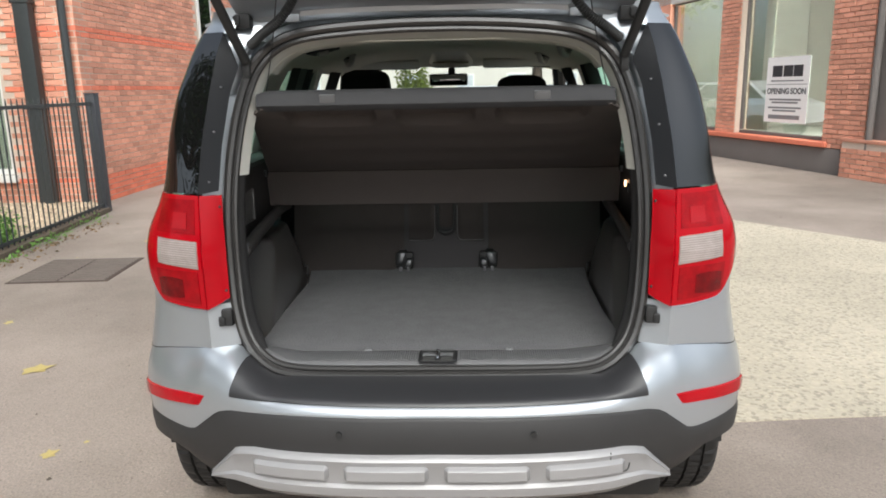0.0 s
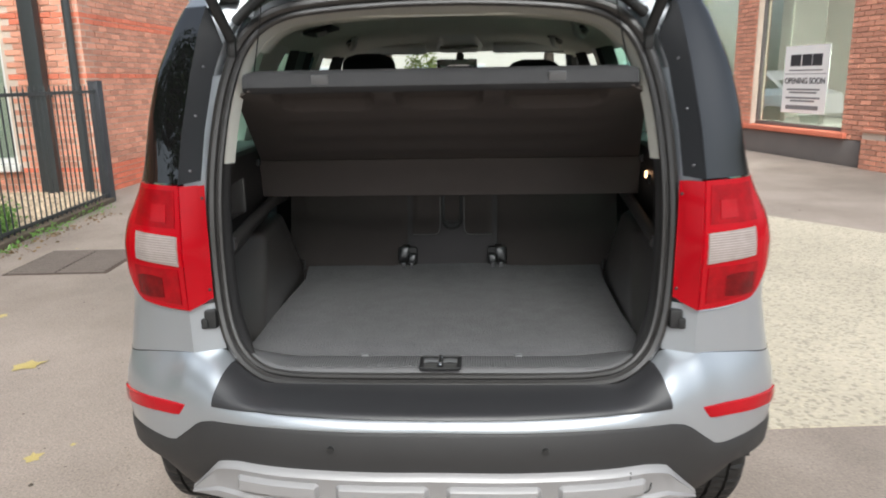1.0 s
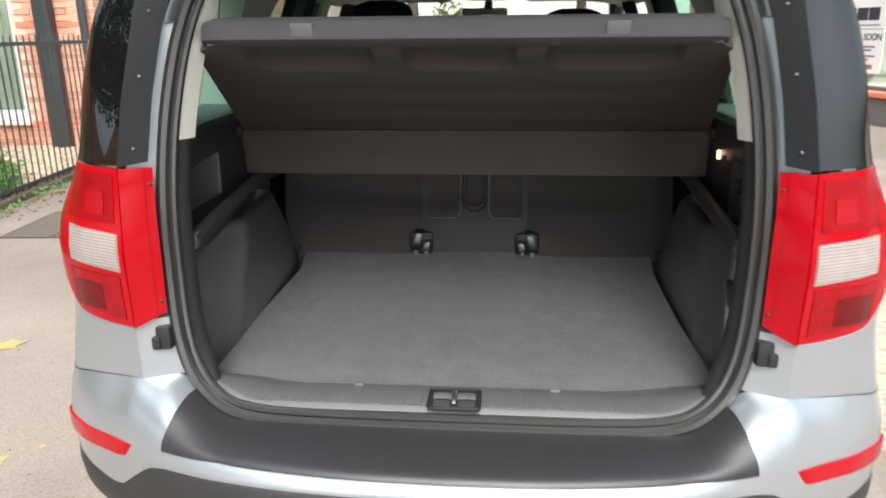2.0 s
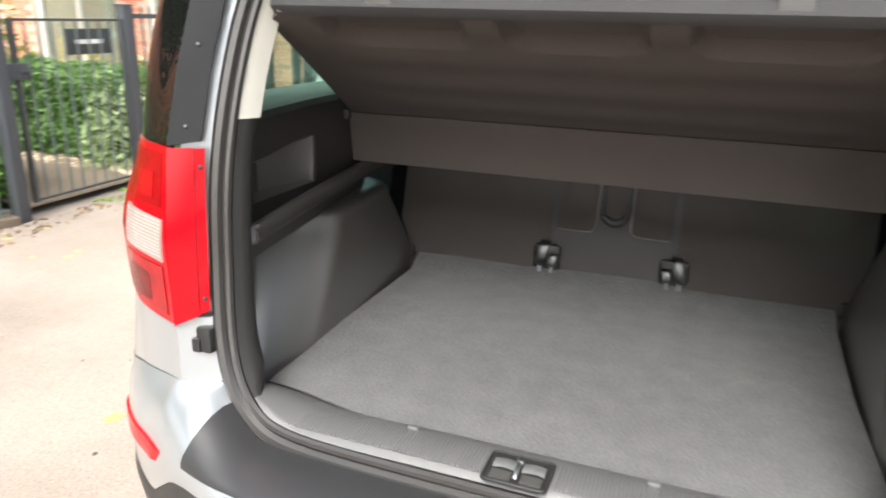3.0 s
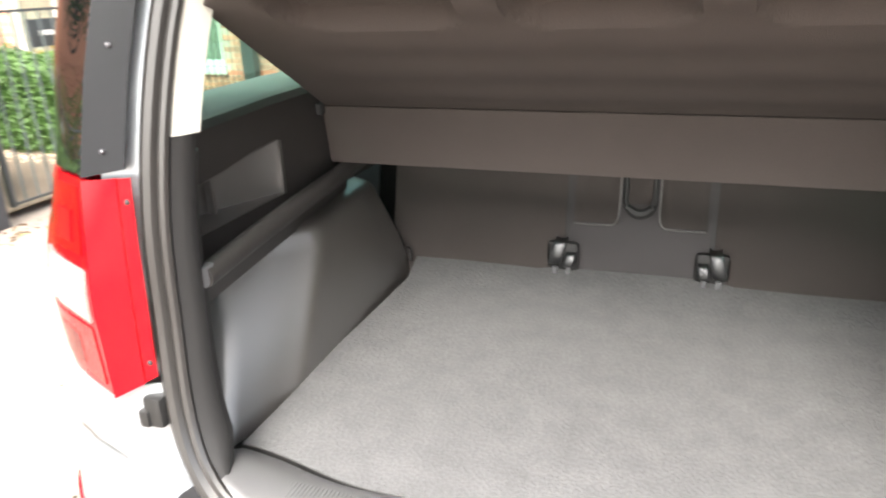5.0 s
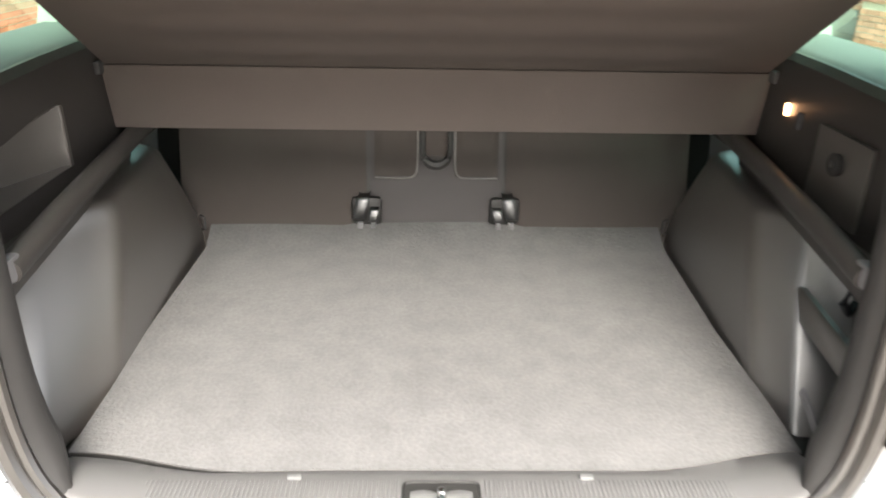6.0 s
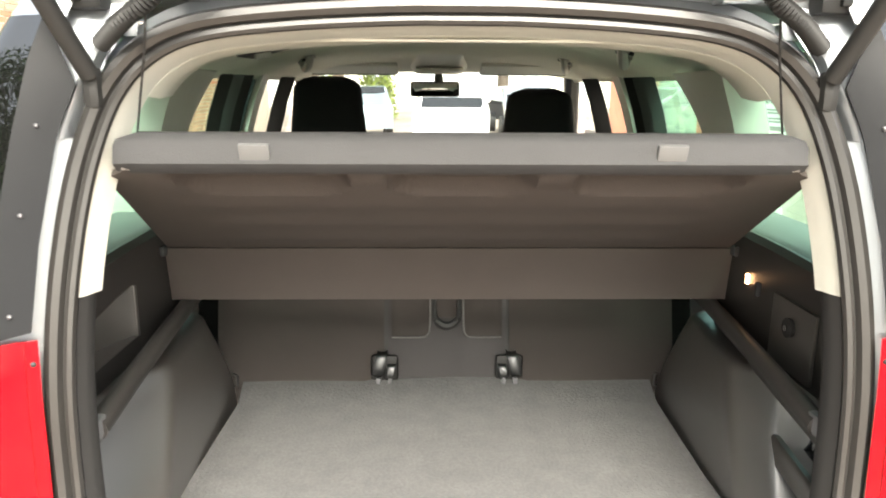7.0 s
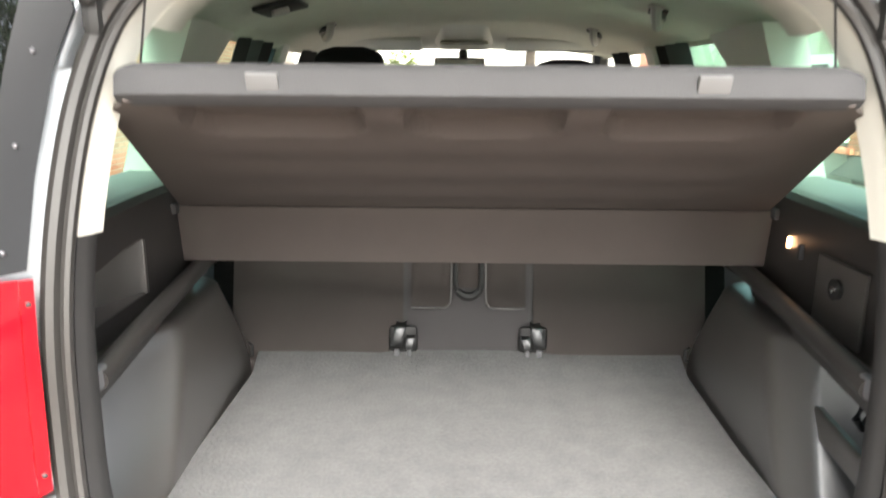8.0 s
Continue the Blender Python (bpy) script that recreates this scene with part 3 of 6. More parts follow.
for i in range(25):
    y = 0.25 + (2.78 - 0.25) * i / 24
    rise = 0.038 + 0.050 * smooth01(0.25, 0.9, y) - 0.055 * smooth01(2.2, 2.78, y)
    rows.append([(x, y, 1.548 + rise * (1 - abs(x / 0.67) ** 4)) for x in np.linspace(-0.67, 0.67, 31)])
part("headliner", lofted(rows, 0.004), headliner_mat, car, "beige fabric roof lining")
for sd in (-1, 1):
    rows = [[(sd * (half_width(z) if z < 1.63 else 0.664), 0.40 + 2.38 * i / 20, z) for i in range(21)] for z in (1.585, 1.61, 1.64)]
    part("roof_rail", lofted(rows, 0.004), silver, car, "silver roof side rail")
# bonnet, nose, windscreen
rows = []
for i in range(13):
    y = 3.30 + (NOSE - 3.30) * i / 12
    rows.append([(x * (1 - 0.25 * smooth01(3.2, NOSE + 0.25, y) ** 2), y, 1.06 - 0.10 * ((y - 3.3) / 0.7) ** 2 + 0.04 * (1 - (x / 0.86) ** 2)) for x in np.linspace(-0.86, 0.86, 15)])
part("bonnet", lofted(rows, 0.005), silver, car)
rows = [[(x * k, NOSE + 0.16 * (1 - (x / 0.82) ** 2) * (1 - abs(z - 0.55) / 0.6), z) for x in np.linspace(-0.74, 0.74, 15)] for z, k in ((0.32, 0.95), (0.45, 1.0), (0.70, 1.0), (0.85, 1.0), (0.975, 0.99))]
part("front_bumper", lofted(rows, 0.005), silver, car)
pane = part("windscreen", lofted([[(x * (0.80 - 0.14 * k) / 0.8, 3.42 - 0.70 * k + 0.10 * (1 - (x / 0.8) ** 2) * (1 - k), 1.06 + 0.54 * k) for x in np.linspace(-0.8, 0.8, 11)] for k in (0, 0.25, 0.5, 0.75, 1)], 0), glass_clear, car, "clear windscreen")
pane.visible_shadow = False
part("dashboard", boxed((0, 3.15, 0.95), (1.50, 0.55, 0.22), 0.06), trim_dark, car)
part("underbody", boxed((0, 1.95, 0.33), (1.30, 3.9, 0.14), 0.03), rubber, car)

# raised tailgate, hinged at the roof's rear edge
tg = Matrix.Translation((0, 0.205, 1.665)) @ Euler((radians(-40), 0, 0)).to_matrix().to_4x4()


def tg_pt(x, d, h):
    """A point of the tailgate: d metres back from the hinge, h above its inner face."""
    return tg @ Vector((x, -d, h))


rows_in, rows_out = [], []
for i in range(15):
    d = 0.02 + 1.03 * i / 14
    w = 0.56 + 0.14 * smooth01(0.0, 0.55, d)
    rows_in.append([tg_pt(x * w, d, 0.012 * math.cos(3 * x) + 0.02 * smooth01(0.5, 0.55, d)) for x in np.linspace(-1, 1, 17)])
    rows_out.append([tg_pt(x * w, d, 0.075 + 0.03 * (1 - x * x)) for x in np.linspace(-1, 1, 17)])
bm = bmesh.new()
a = loft(bm, rows_in)
b = loft(bm, rows_out)
for i in range(14):
    bm.faces.new((a[i][0], a[i + 1][0], b[i + 1][0], b[i][0]))
    bm.faces.new((a[i][-1], b[i][-1], b[i + 1][-1], a[i + 1][-1]))
for j in range(16):
    bm.faces.new((a[0][j], b[0][j], b[0][j + 1], a[0][j + 1]))
    bm.faces.new((a[-1][j], a[-1][j + 1], b[-1][j + 1], b[-1][j]))
tailgate = part("tailgate", bm, silver, car, "raised silver tailgate")
rows = [[(x * k, y + 0.03 * (abs(x) / 0.56) ** 3, z - 0.035 * (abs(x) / 0.56) ** 4) for x in np.linspace(-0.56, 0.56, 25)] for y, z, k in ((0.245, 1.652, 1.0), (0.205, 1.657, 1.0), (0.190, 1.663, 1.0), (0.184, 1.676, 1.0), (0.170, 1.680, 1.0), (0.150, 1.692, 0.99), (0.10, 1.735, 0.98), (0.04, 1.80, 0.98))]
part("tailgate_frame", lofted(rows, 0.005), silver, tailgate, "pressed sheet edge of the tailgate")
rows = [[tg_pt(x * 0.52, d, -0.014) for x in np.linspace(-1, 1, 9)] for d in (0.58, 0.62, 0.95, 1.0)]
part("tailgate_trim", lofted(rows, 0.015), trim_dark, tailgate, "dark inner tailgate lining")
rows = [[tg_pt(x * (0.50 + 0.04 * d), d, -0.005) for x in np.linspace(-1, 1, 9)] for d in (0.14, 0.52)]
part("rear_window", lofted(rows, 0.01), black_gloss, tailgate, "dark rear window")
for sd in (-1, 1):
    bm = boxed(tuple(tg_pt(sd * 0.40, 0.03, -0.005)), (0.05, 0.09, 0.02), 0.004, (-40, 0, 0))
    box(bm, (sd * 0.40, 0.215, 1.652), (0.04, 0.05, 0.03), 0.004)
    part("hinge", bm, silver, tailgate)
    a, b = Vector((sd * 0.522, 0.138, 1.520)), tg_pt(sd * 0.612, 0.36, -0.02)
    strut = part("gas_strut", tubed([a + (b - a) * 0.02, a + (b - a) * 0.62], 0.0135, 12), rubber, car, "black gas strut")
    part("strut_rod", tubed([a + (b - a) * 0.62, b], 0.005, 8), chrome, strut)
    bm = boxed(tuple(a + Vector((sd * 0.004, 0.006, -0.01))), (0.026, 0.026, 0.060), 0.012)
    part("strut_mount", bm, rubber, car)
    # corrugated cable sleeve
    pts = catmull([(sd * 0.515, 0.155, 1.570), (sd * 0.47, 0.125, 1.600), (sd * 0.42, 0.105, 1.630), (sd * 0.38, 0.095, 1.672), (sd * 0.35, 0.09, 1.72)], 70)
    part("cable_sleeve", tubed(pts, [0.0145 if i % 2 else 0.0105 for i in range(70)], 8), rubber, car, "corrugated black cable sleeve")
    # narrow body channel behind the strut
    rows = []
    for i in range(9):
        z = 1.44 + 0.15 * i / 8
        rows.append([corner(u, z, out) for u, out in ((0.0, -0.034), (0.12, -0.016), (0.22, -0.014), (0.34, -0.030))])
        rows[-1] = [(sd * p[0], p[1], p[2]) for p in rows[-1]]
    part("roof_gutter", lofted(rows, 0.003), silver, car, "silver body channel beside the strut")

# ---------- the car: inside ----------
rI, rM, rO = ring(0.012, 0.012), ring(0.018, 0.026), ring(0.022, 0.042)
n_ring = len(rI)


ZB = min(p[2] for p in HALF if p[2] > 1.205)


def ring_strip(sel, rings):
    bm = bmesh.new()
    base = ring(0.0, 0.0)
    idx = [i for i in range(n_ring) if sel(base[i])]
    # split into runs so that left and right stay apart
    runs, cur = [], []
    for i in idx:
        if cur and i != cur[-1] + 1:
            runs.append(cur)
            cur = []
        cur.append(i)
    runs.append(cur)
    if len(runs) > 1 and runs[0][0] == 0 and runs[-1][-1] == n_ring - 1:
        runs[0] = runs.pop() + runs[0]
    for r in runs:
        loft(bm, [[q[i] for i in r] for q in rings])
    bmesh.ops.recalc_face_normals(bm, faces=bm.faces[:])
    bmesh.ops.solidify(bm, geom=bm.faces[:], thickness=0.003)
    return bm


def taper(dx, dy):
    """Like ring(), but running into the seal at the bottom corners."""
    out = []
    for a, b, c in zip(ring(0.004, 0.006), ring(dx, dy), ring(0.0, 0.0)):
        k = smooth01(0.672, 0.76, c[2])
        out.append(tuple(a[i] + (b[i] - a[i]) * k for i in range(3)))
    return out


part("opening_trim", ring_strip(lambda p: p[2] > ZB - 1e-4, [rI, rM, rO, ring(0.026, 0.056)]), trim_cream, car, "cream trim round the upper opening")
part("lining_edge", ring_strip(lambda p: p[2] > 1.50, [ring(0.026, 0.054), ring(0.034, 0.085), ring(0.026, 0.16)]), headliner_mat, car, "beige rear edge of the roof lining")
for sd in (-1, 1):
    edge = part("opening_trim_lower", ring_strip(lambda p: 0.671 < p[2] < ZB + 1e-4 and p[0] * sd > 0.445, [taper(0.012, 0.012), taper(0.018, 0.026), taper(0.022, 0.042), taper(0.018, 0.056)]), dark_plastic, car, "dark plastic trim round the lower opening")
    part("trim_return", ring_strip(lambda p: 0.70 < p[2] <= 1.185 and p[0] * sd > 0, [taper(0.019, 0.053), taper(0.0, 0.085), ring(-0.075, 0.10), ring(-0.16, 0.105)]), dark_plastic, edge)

latch_pale = mat("pale_latch_metal", (0.24, 0.245, 0.25), 0.35, 0.6, 0.2, 60)
# darker steel with the shade inside the latch put into its colour
shaded_steel = mat("shaded_latch_steel", (0.11, 0.11, 0.105), 0.4, 0.5, 0.3, 40)
# sill trim with ribs and latch
rows = []
floor_front = lambda x: 0.105 + 0.042 * smooth01(0.30, 0.55, abs(x))
for k, (y, z) in enumerate(((-0.016, 0.686), (-0.008, 0.693), (0.000, 0.6975), (0.050, 0.6982), (0.066, 0.6975), (0.078, 0.694), (-0.004, 0.686), (0.0, 0.680), (0.001, 0.64))):
    row = []
    for x in np.linspace(-0.545, 0.545, 61):
        edge = floor_front(x) - 0.004 - 0.012 * (1 - smooth01(-0.50, -0.15, x))
        yy = y + 0.02 * smooth01(0.40, 0.53, abs(x)) if k < 6 else edge + y
        row.append((x, yy, z + 0.055 * smooth01(0.40, 0.54, abs(x)) * max(0, 1 - (yy + 0.02) * 7)))
    rows.append(row)
sill_mat = mat("grey_sill_trim", (0.096, 0.096, 0.098), 0.45, 0, 0.08, 10, 0.06, 1200, 0.1, spec=0.6, coat=0.3, coat_rough=0.35)
sill = part("sill_trim", lofted(rows, 0.003), sill_mat, car, "dark grey ribbed plastic sill trim")
rib_me = None
for i in range(132):
    x = -0.43 + 0.86 * i / 131
    if abs(x) < 0.062:
        continue
    if rib_me is None:
        ob = part("rib", boxed((0, 0.030, 0.6966), (0.0034, 0.070, 0.0046), 0.0008, None, 1), sill_mat, sill)
        rib_me = ob.data
    else:
        ob = new("rib", rib_me)
        ob.parent = sill
    ob.location.x = x
rows = []
for d, z in ((0.0, 0.698), (0.0, 0.7015), (0.002, 0.7030), (0.004, 0.7020), (0.005, 0.699)):
    row = []
    for i in range(40):
        a = 2 * math.pi * i / 40
        hx, hy = 0.055 - d, 0.043 - d
        row.append((math.copysign(abs(math.cos(a)) ** 0.22, math.cos(a)) * hx, 0.018 + math.copysign(abs(math.sin(a)) ** 0.22, math.sin(a)) * hy, z))
    rows.append(row)
latch = part("latch_bezel", lofted(rows, 0, True), rubber, sill, "black plastic latch surround")
# flat black plate paints the dark depth of the well
part("latch_well", boxed((0, 0.018, 0.6995), (0.100, 0.076, 0.002)), rubber, latch)
for sd in (-1, 1):
    # bright shelves either side of the striker, over a darker well
    rows = [[(sd * (0.006 + 0.037 * k / 6), y + 0.004 * math.sin(math.pi * k / 6), z) for k in range(7)] for y, z in ((0.038, 0.7015), (0.034, 0.7040), (0.018, 0.7045), (0.013, 0.7015))]
    part("latch_shelf", lofted(rows, 0.001), latch_pale, latch, "pale metal shelf in the latch")
    part("latch_floor", boxed((sd * 0.025, -0.003, 0.7008), (0.034, 0.024, 0.0016), 0.0006), shaded_steel, latch)
part("latch_striker", tubed([(0, -0.010, 0.703), (0, -0.004, 0.709), (0, 0.030, 0.712), (0, 0.040, 0.704)], 0.0042, 8), chrome, latch, "bright metal latch striker")
bm = bmesh.new()
bmesh.ops.create_uvsphere(bm, u_segments=12, v_segments=8, radius=0.0085, matrix=Matrix.Translation((0, 0.028, 0.711)) @ Matrix.Diagonal((0.85, 1.1, 0.7, 1)))
part("striker_knob", bm, chrome, latch)
for x in (-0.207, 0.207):
    part("sill_clip", boxed((x, 0.070, 0.699), (0.020, 0.010, 0.008), 0.0025), latch_pale, sill)

# boot floor: flat felt board with a rising strip at the back
rows = []
for k, (y, z) in enumerate(((0.0, 0.650), (0.0005, 0.6775), (0.003, 0.679), (0.30, 0.680), (0.50, 0.682), (0.70, 0.685), (0.868, 0.687), (0.945, 0.724), (0.955, 0.724))):
    rows.append([(x + 0.004 * math.sin(9 * y), y + (floor_front(x) if k < 3 else 0), z + 0.0012 * math.sin(13 * x + 7 * y)) for x in np.linspace(-0.562, 0.560, 41)])
bm = lofted(rows, 0.004)
for e in bm.edges:
    if all(abs(v.co.y - 0.868) < 1e-4 for v in e.verts):
        e.smooth = False
boot_floor = part("boot_floor", bm, carpet, car, "grey felt boot floor board")
# black strip over the board's front face stands in for the gap's shade
rows = [[(x, floor_front(x) - 0.0015, z) for x in np.linspace(-0.56, 0.558, 41)] for z in (0.638, 0.66, 0.6770)]
part("floor_gap_shade", lofted(rows, 0.001), rubber, boot_floor, "black strip painting the dark gap in front of the floor board")

# black backing added below the floor so its gaps look shaded
part("floor_gap_backing", boxed((0, 0.60, 0.625), (1.50, 0.92, 0.02), 0.004), rubber, car, "added black sheet under the boot floor that keeps its gaps dark")

# rear seat backs
seat_plane = lambda z: 0.948 + 0.27 * (z - 0.72)


def pad(x0, x1, z0, z1, off, r, m, name, parent, lab=""):
    bm = bmesh.new()
    n = 8
    rows = []
    for i in range(n + 1):
        row = []
        for j in range(n + 1):
            a, b = i / n, j / n
            e = min(a, 1 - a, b, 1 - b) * 2
            bulge = r * (1 - (1 - min(1, e * 3)) ** 2)
            z = z0 + (z1 - z0) * a
            row.append((x0 + (x1 - x0) * b, seat_plane(z) - off - bulge, z))
        rows.append(row)
    loft(bm, rows)
    bmesh.ops.recalc_face_normals(bm, faces=bm.faces[:])
    bmesh.ops.solidify(bm, geom=bm.faces[:], thickness=-0.02)
    return part(name, bm, m, parent, lab)


hinge_steel = mat("dull_steel", (0.12, 0.122, 0.125), 0.34, 1.0, 0.35, 60, 0.15, 300)
# pale colour paints the highlight along the seat pockets' edges
seam_mat = mat("pale_edge_highlight", (0.085, 0.080, 0.078), 0.35, 0, 0.1, 40)
seats = thing("rear_seat", "dark grey cloth rear seat backs, upright", "car seat")
for sd in (-1, 1):
    x0, x1 = sorted((sd * 0.174, sd * 0.632))
    pad(x0, x1, 0.65, 1.33, 0.0, 0.014, seat_mat, "seat_back", seats)
# black sheet added so the gaps beside the seats read as shade
part("seat_gap_sheet", boxed((0, seat_plane(1.0) + 0.045, 1.0), (1.40, 0.012, 0.70), 0.004, (-15, 0, 0)), gap_black, seats, "added black sheet behind the seat backs, standing in for shade in the gaps")
seat_plastic = mat("dark_seat_plastic", (0.029, 0.026, 0.027), 0.6, 0, 0.08, 10, 0.1, 900, spec=0.35)
mid = pad(-0.163, 0.163, 0.70, 1.33, -0.004, 0.006, seat_plastic, "middle_back", seats, "dark plastic middle seat back")
for sd in (-1, 1):
    x0, x1 = sorted((sd * 0.047, sd * 0.153))
    pad(x0, x1, 0.838, 1.15, 0.004, 0.007, seat_mat, "pocket_panel", mid, "brown cloth panel")
    # shallow groove filler between the seat halves, widening towards the hinge
    # black rubber puts the groove's shadow into the filler's colour
    pad(*sorted((sd * 0.160, sd * 0.180)), 0.70, 1.33, -0.018, 0.0, rubber, "groove", mid)
pts = [(-0.034, seat_plane(0.98) - 0.014, 0.98)] + [(0.034 * math.cos(a), seat_plane(0.9) - 0.016, 0.900 + 0.036 * math.sin(a)) for a in np.linspace(math.pi, 2 * math.pi, 12)] + [(0.034, seat_plane(0.98) - 0.014, 0.98)]
part("strap_loop", tubed(pts, [0.0055] + [0.006 + 0.0065 * math.sin(math.pi * k / 11) for k in range(12)] + [0.0055], 8), rubber, mid, "black pull strap")
part("strap_bed", boxed((0, seat_plane(0.935) - 0.004, 0.935), (0.056, 0.006, 0.10), 0.003, (-15, 0, 0)), seat_mat, mid)
pts = [(-0.046, seat_plane(0.97) - 0.006, 0.975), (-0.046, seat_plane(0.90) - 0.007, 0.90), (-0.047, seat_plane(0.86) - 0.008, 0.862), (-0.050, seat_plane(0.845) - 0.008, 0.848), (-0.057, seat_plane(0.838) - 0.008, 0.839), (-0.070, seat_plane(0.835) - 0.008, 0.836), (-0.110, seat_plane(0.835) - 0.008, 0.835), (-0.152, seat_plane(0.835) - 0.008, 0.836)]
for sd in (-1, 1):
    part("seam", tubed(catmull([(sd * p[0], p[1] - 0.004, p[2]) for p in pts], 40), 0.0022, 6), seam_mat, mid)
    # seat hinge brackets: the black plate stands in for the shaded recess behind the arms
    hb = part("hinge_bracket", boxed((sd * 0.172, 0.946, 0.750), (0.074, 0.010, 0.084), 0.012), rubber, seats, "seat hinge with dull metal arms")
    for dx, w, top, tilt in ((0.188, 0.031, 0.800, 0.018), (0.156, 0.025, 0.770, 0.008)):
        rows = []
        for f, back in ((1.0, 0.952), (0.97, 0.938), (0.90, 0.930), (0.80, 0.927), (0.5, 0.922), (0.26, 0.924), (0.18, 0.932), (0.16, 0.946)):
            z = 0.722 + (top - 0.722) * f
            xc = sd * (dx - tilt * (f - 0.4))
            ww = w * (1.0 if f < 0.9 else 0.88)
            rows.append([(xc - ww / 2, back + 0.014, z), (xc - ww / 2, back + 0.003, z), (xc - ww * 0.36, back, z), (xc + ww * 0.36, back, z), (xc + ww / 2, back + 0.003, z), (xc + ww / 2, back + 0.014, z)])
        part("hinge_arm", lofted(rows, 0.003), hinge_steel, hb)
        part("hinge_pin", boxed((sd * dx, 0.930, 0.724), (w * 0.42, 0.014, 0.018), 0.003), hinge_grey, hb)

ledge_mat = mat("pale_ledge_trim", (0.17, 0.172, 0.165), 0.6, 0, 0.08, 10, 0.05, 900)
# side trims of the boot
for sd in (-1, 1):
    def sp(x, y, z):
        return (sd * x, y, z)
    # lower panel over the wheel arch: a leaning ridge between the dark flank and the face turned to the opening
    cols = [(0.596, 0.640, 0.972, 0.862), (0.586, 0.616, 0.966, 0.848), (0.580, 0.607, 0.940, 0.825), (0.576, 0.603, 0.83, 0.77), (0.570, 0.597, 0.65, 0.69), (0.565, 0.592, 0.45, 0.61), (0.5625, 0.589, 0.37, 0.55), (0.562, 0.588, 0.348, 0.528), (0.5635, 0.589, 0.334, 0.513), (0.568, 0.593, 0.322, 0.500), (0.574, 0.601, 0.311, 0.489)]
    if sd < 0:
        cols += [(0.586, 0.626, 0.280, 0.456), (0.600, 0.654, 0.245, 0.421), (0.614, 0.688, 0.210, 0.385), (0.622, 0.712, 0.188, 0.360), (0.632, 0.724, 0.180, 0.352), (0.68, 0.76, 0.165, 0.33), (0.72, 0.79, 0.10, 0.15)]
    else:
        cols += [(0.586, 0.620, 0.290, 0.462), (0.596, 0.641, 0.268, 0.434), (0.600, 0.650, 0.258, 0.424), (0.608, 0.656, 0.252, 0.420), (0.655, 0.69, 0.246, 0.412), (0.695, 0.715, 0.230, 0.390), (0.715, 0.73, 0.16, 0.24), (0.72, 0.74, 0.08, 0.10)]
    rows = []
    for z, out in ((0.640, 0), (0.68, 0), (0.73, 0), (0.78, 0), (0.83, 0), (0.87, 0), (0.90, 0.0), (0.918, 0.001), (0.932, 0.005), (0.942, 0.013), (0.949, 0.028), (0.954, 0.06), (0.962, 0.12), (0.968, 0.2)):
        row = []
        for xa, xb, ya, yb in cols:
            f = min(1.05, (z - 0.67) / 0.24)
            x = xa + (xb - xa) * f + 0.006 * math.sin(math.pi * max(0, min(1, f))) * -1
            row.append(sp(min(0.80, x + out), ya + (yb - ya) * f, z))
        rows.append(row)
    arch = part("arch_trim", lofted(rows, 0.003), trim_dark, car, "dark grained plastic trim over the wheel arch")
    # upper panel to the window; a storage recess is cut into it on one side
    rows, ys = [], (0.12, 0.20, 0.29, 0.38, 0.47, 0.65, 0.85, 1.0)
    for y in ys:
        top = 1.197 + 0.012 * smooth01(0.15, 0.60, y)
        cut = 1.100 + 0.028 * smooth01(0.20, 0.47, y)
        rows.append([sp(0.640, y, 0.975), sp(0.640, y, 1.022), sp(0.637, y, cut), sp(0.640, y, top - 0.012), sp(0.652, y, top), sp(0.664, y, top + 0.001)])
    bm = bmesh.new()
    loft(bm, rows)
    if sd < 0:
        hole = []
        for f in bm.faces:
            c = f.calc_center_median()
            if 0.20 < c.y < 0.47 and 1.02 < c.z < 1.12:
                hole.append(f)
        bmesh.ops.delete(bm, geom=hole, context="FACES_ONLY")
    bmesh.ops.recalc_face_normals(bm, faces=bm.faces[:])
    bmesh.ops.solidify(bm, geom=bm.faces[:], thickness=0.003)
    upper = part("upper_side_trim", bm, upper_trim, car, "dark plastic trim under the side window")
    rows = [[sp(x, y, 1.197 + 0.012 * smooth01(0.15, 0.60, y) + dz) for x, dz in ((0.658, 0.0), (0.664, 0.003), (0.676, 0.005), (0.685 + 0.10 * smooth01(0.12, 0.36, y), 0.012))] for y in ys]
    part("window_ledge", lofted(rows, 0.003), ledge_mat, upper, "pale ledge under the side window")
    # rail for the shelf and hooks
    part("rail", tubed([sp(0.568, 0.125, 0.992), sp(0.582, 0.30, 1.002), sp(0.597, 0.52, 1.012), sp(0.612, 0.76, 1.022)], 0.0185, 14), upper_trim, arch)
    # panel added to keep window light and its glint off the arch top
    rows = [[sp(0.578 + 0.055 * k / 8 + dx, 0.15 + 0.60 * k / 8, z + 0.02 * k / 8) for k in range(9)] for dx, z in ((0.0, 0.995), (0.006, 0.978), (0.014, 0.955), (0.020, 0.930))]
    part("rail_light_stop", lofted(rows, 0.003), upper_trim, arch, "added dark panel under the rail, blocking window light")
    part("rail_cap", boxed(sp(0.567, 0.130, 0.995), (0.022, 0.034, 0.036), 0.009), hinge_grey, arch, "grey rail end cap")
    part("belt_clip", boxed(sp(0.606, 0.74, 1.045), (0.03, 0.03, 0.022), 0.005), chrome, arch)
    part("lashing_eye", tubed([sp(0.582, 0.93, 0.745), sp(0.572, 0.925, 0.742), sp(0.572, 0.925, 0.712), sp(0.582, 0.93, 0.708)], 0.004, 8), hinge_steel, arch, "bright metal lashing eye")
    if sd < 0:
        rows = []
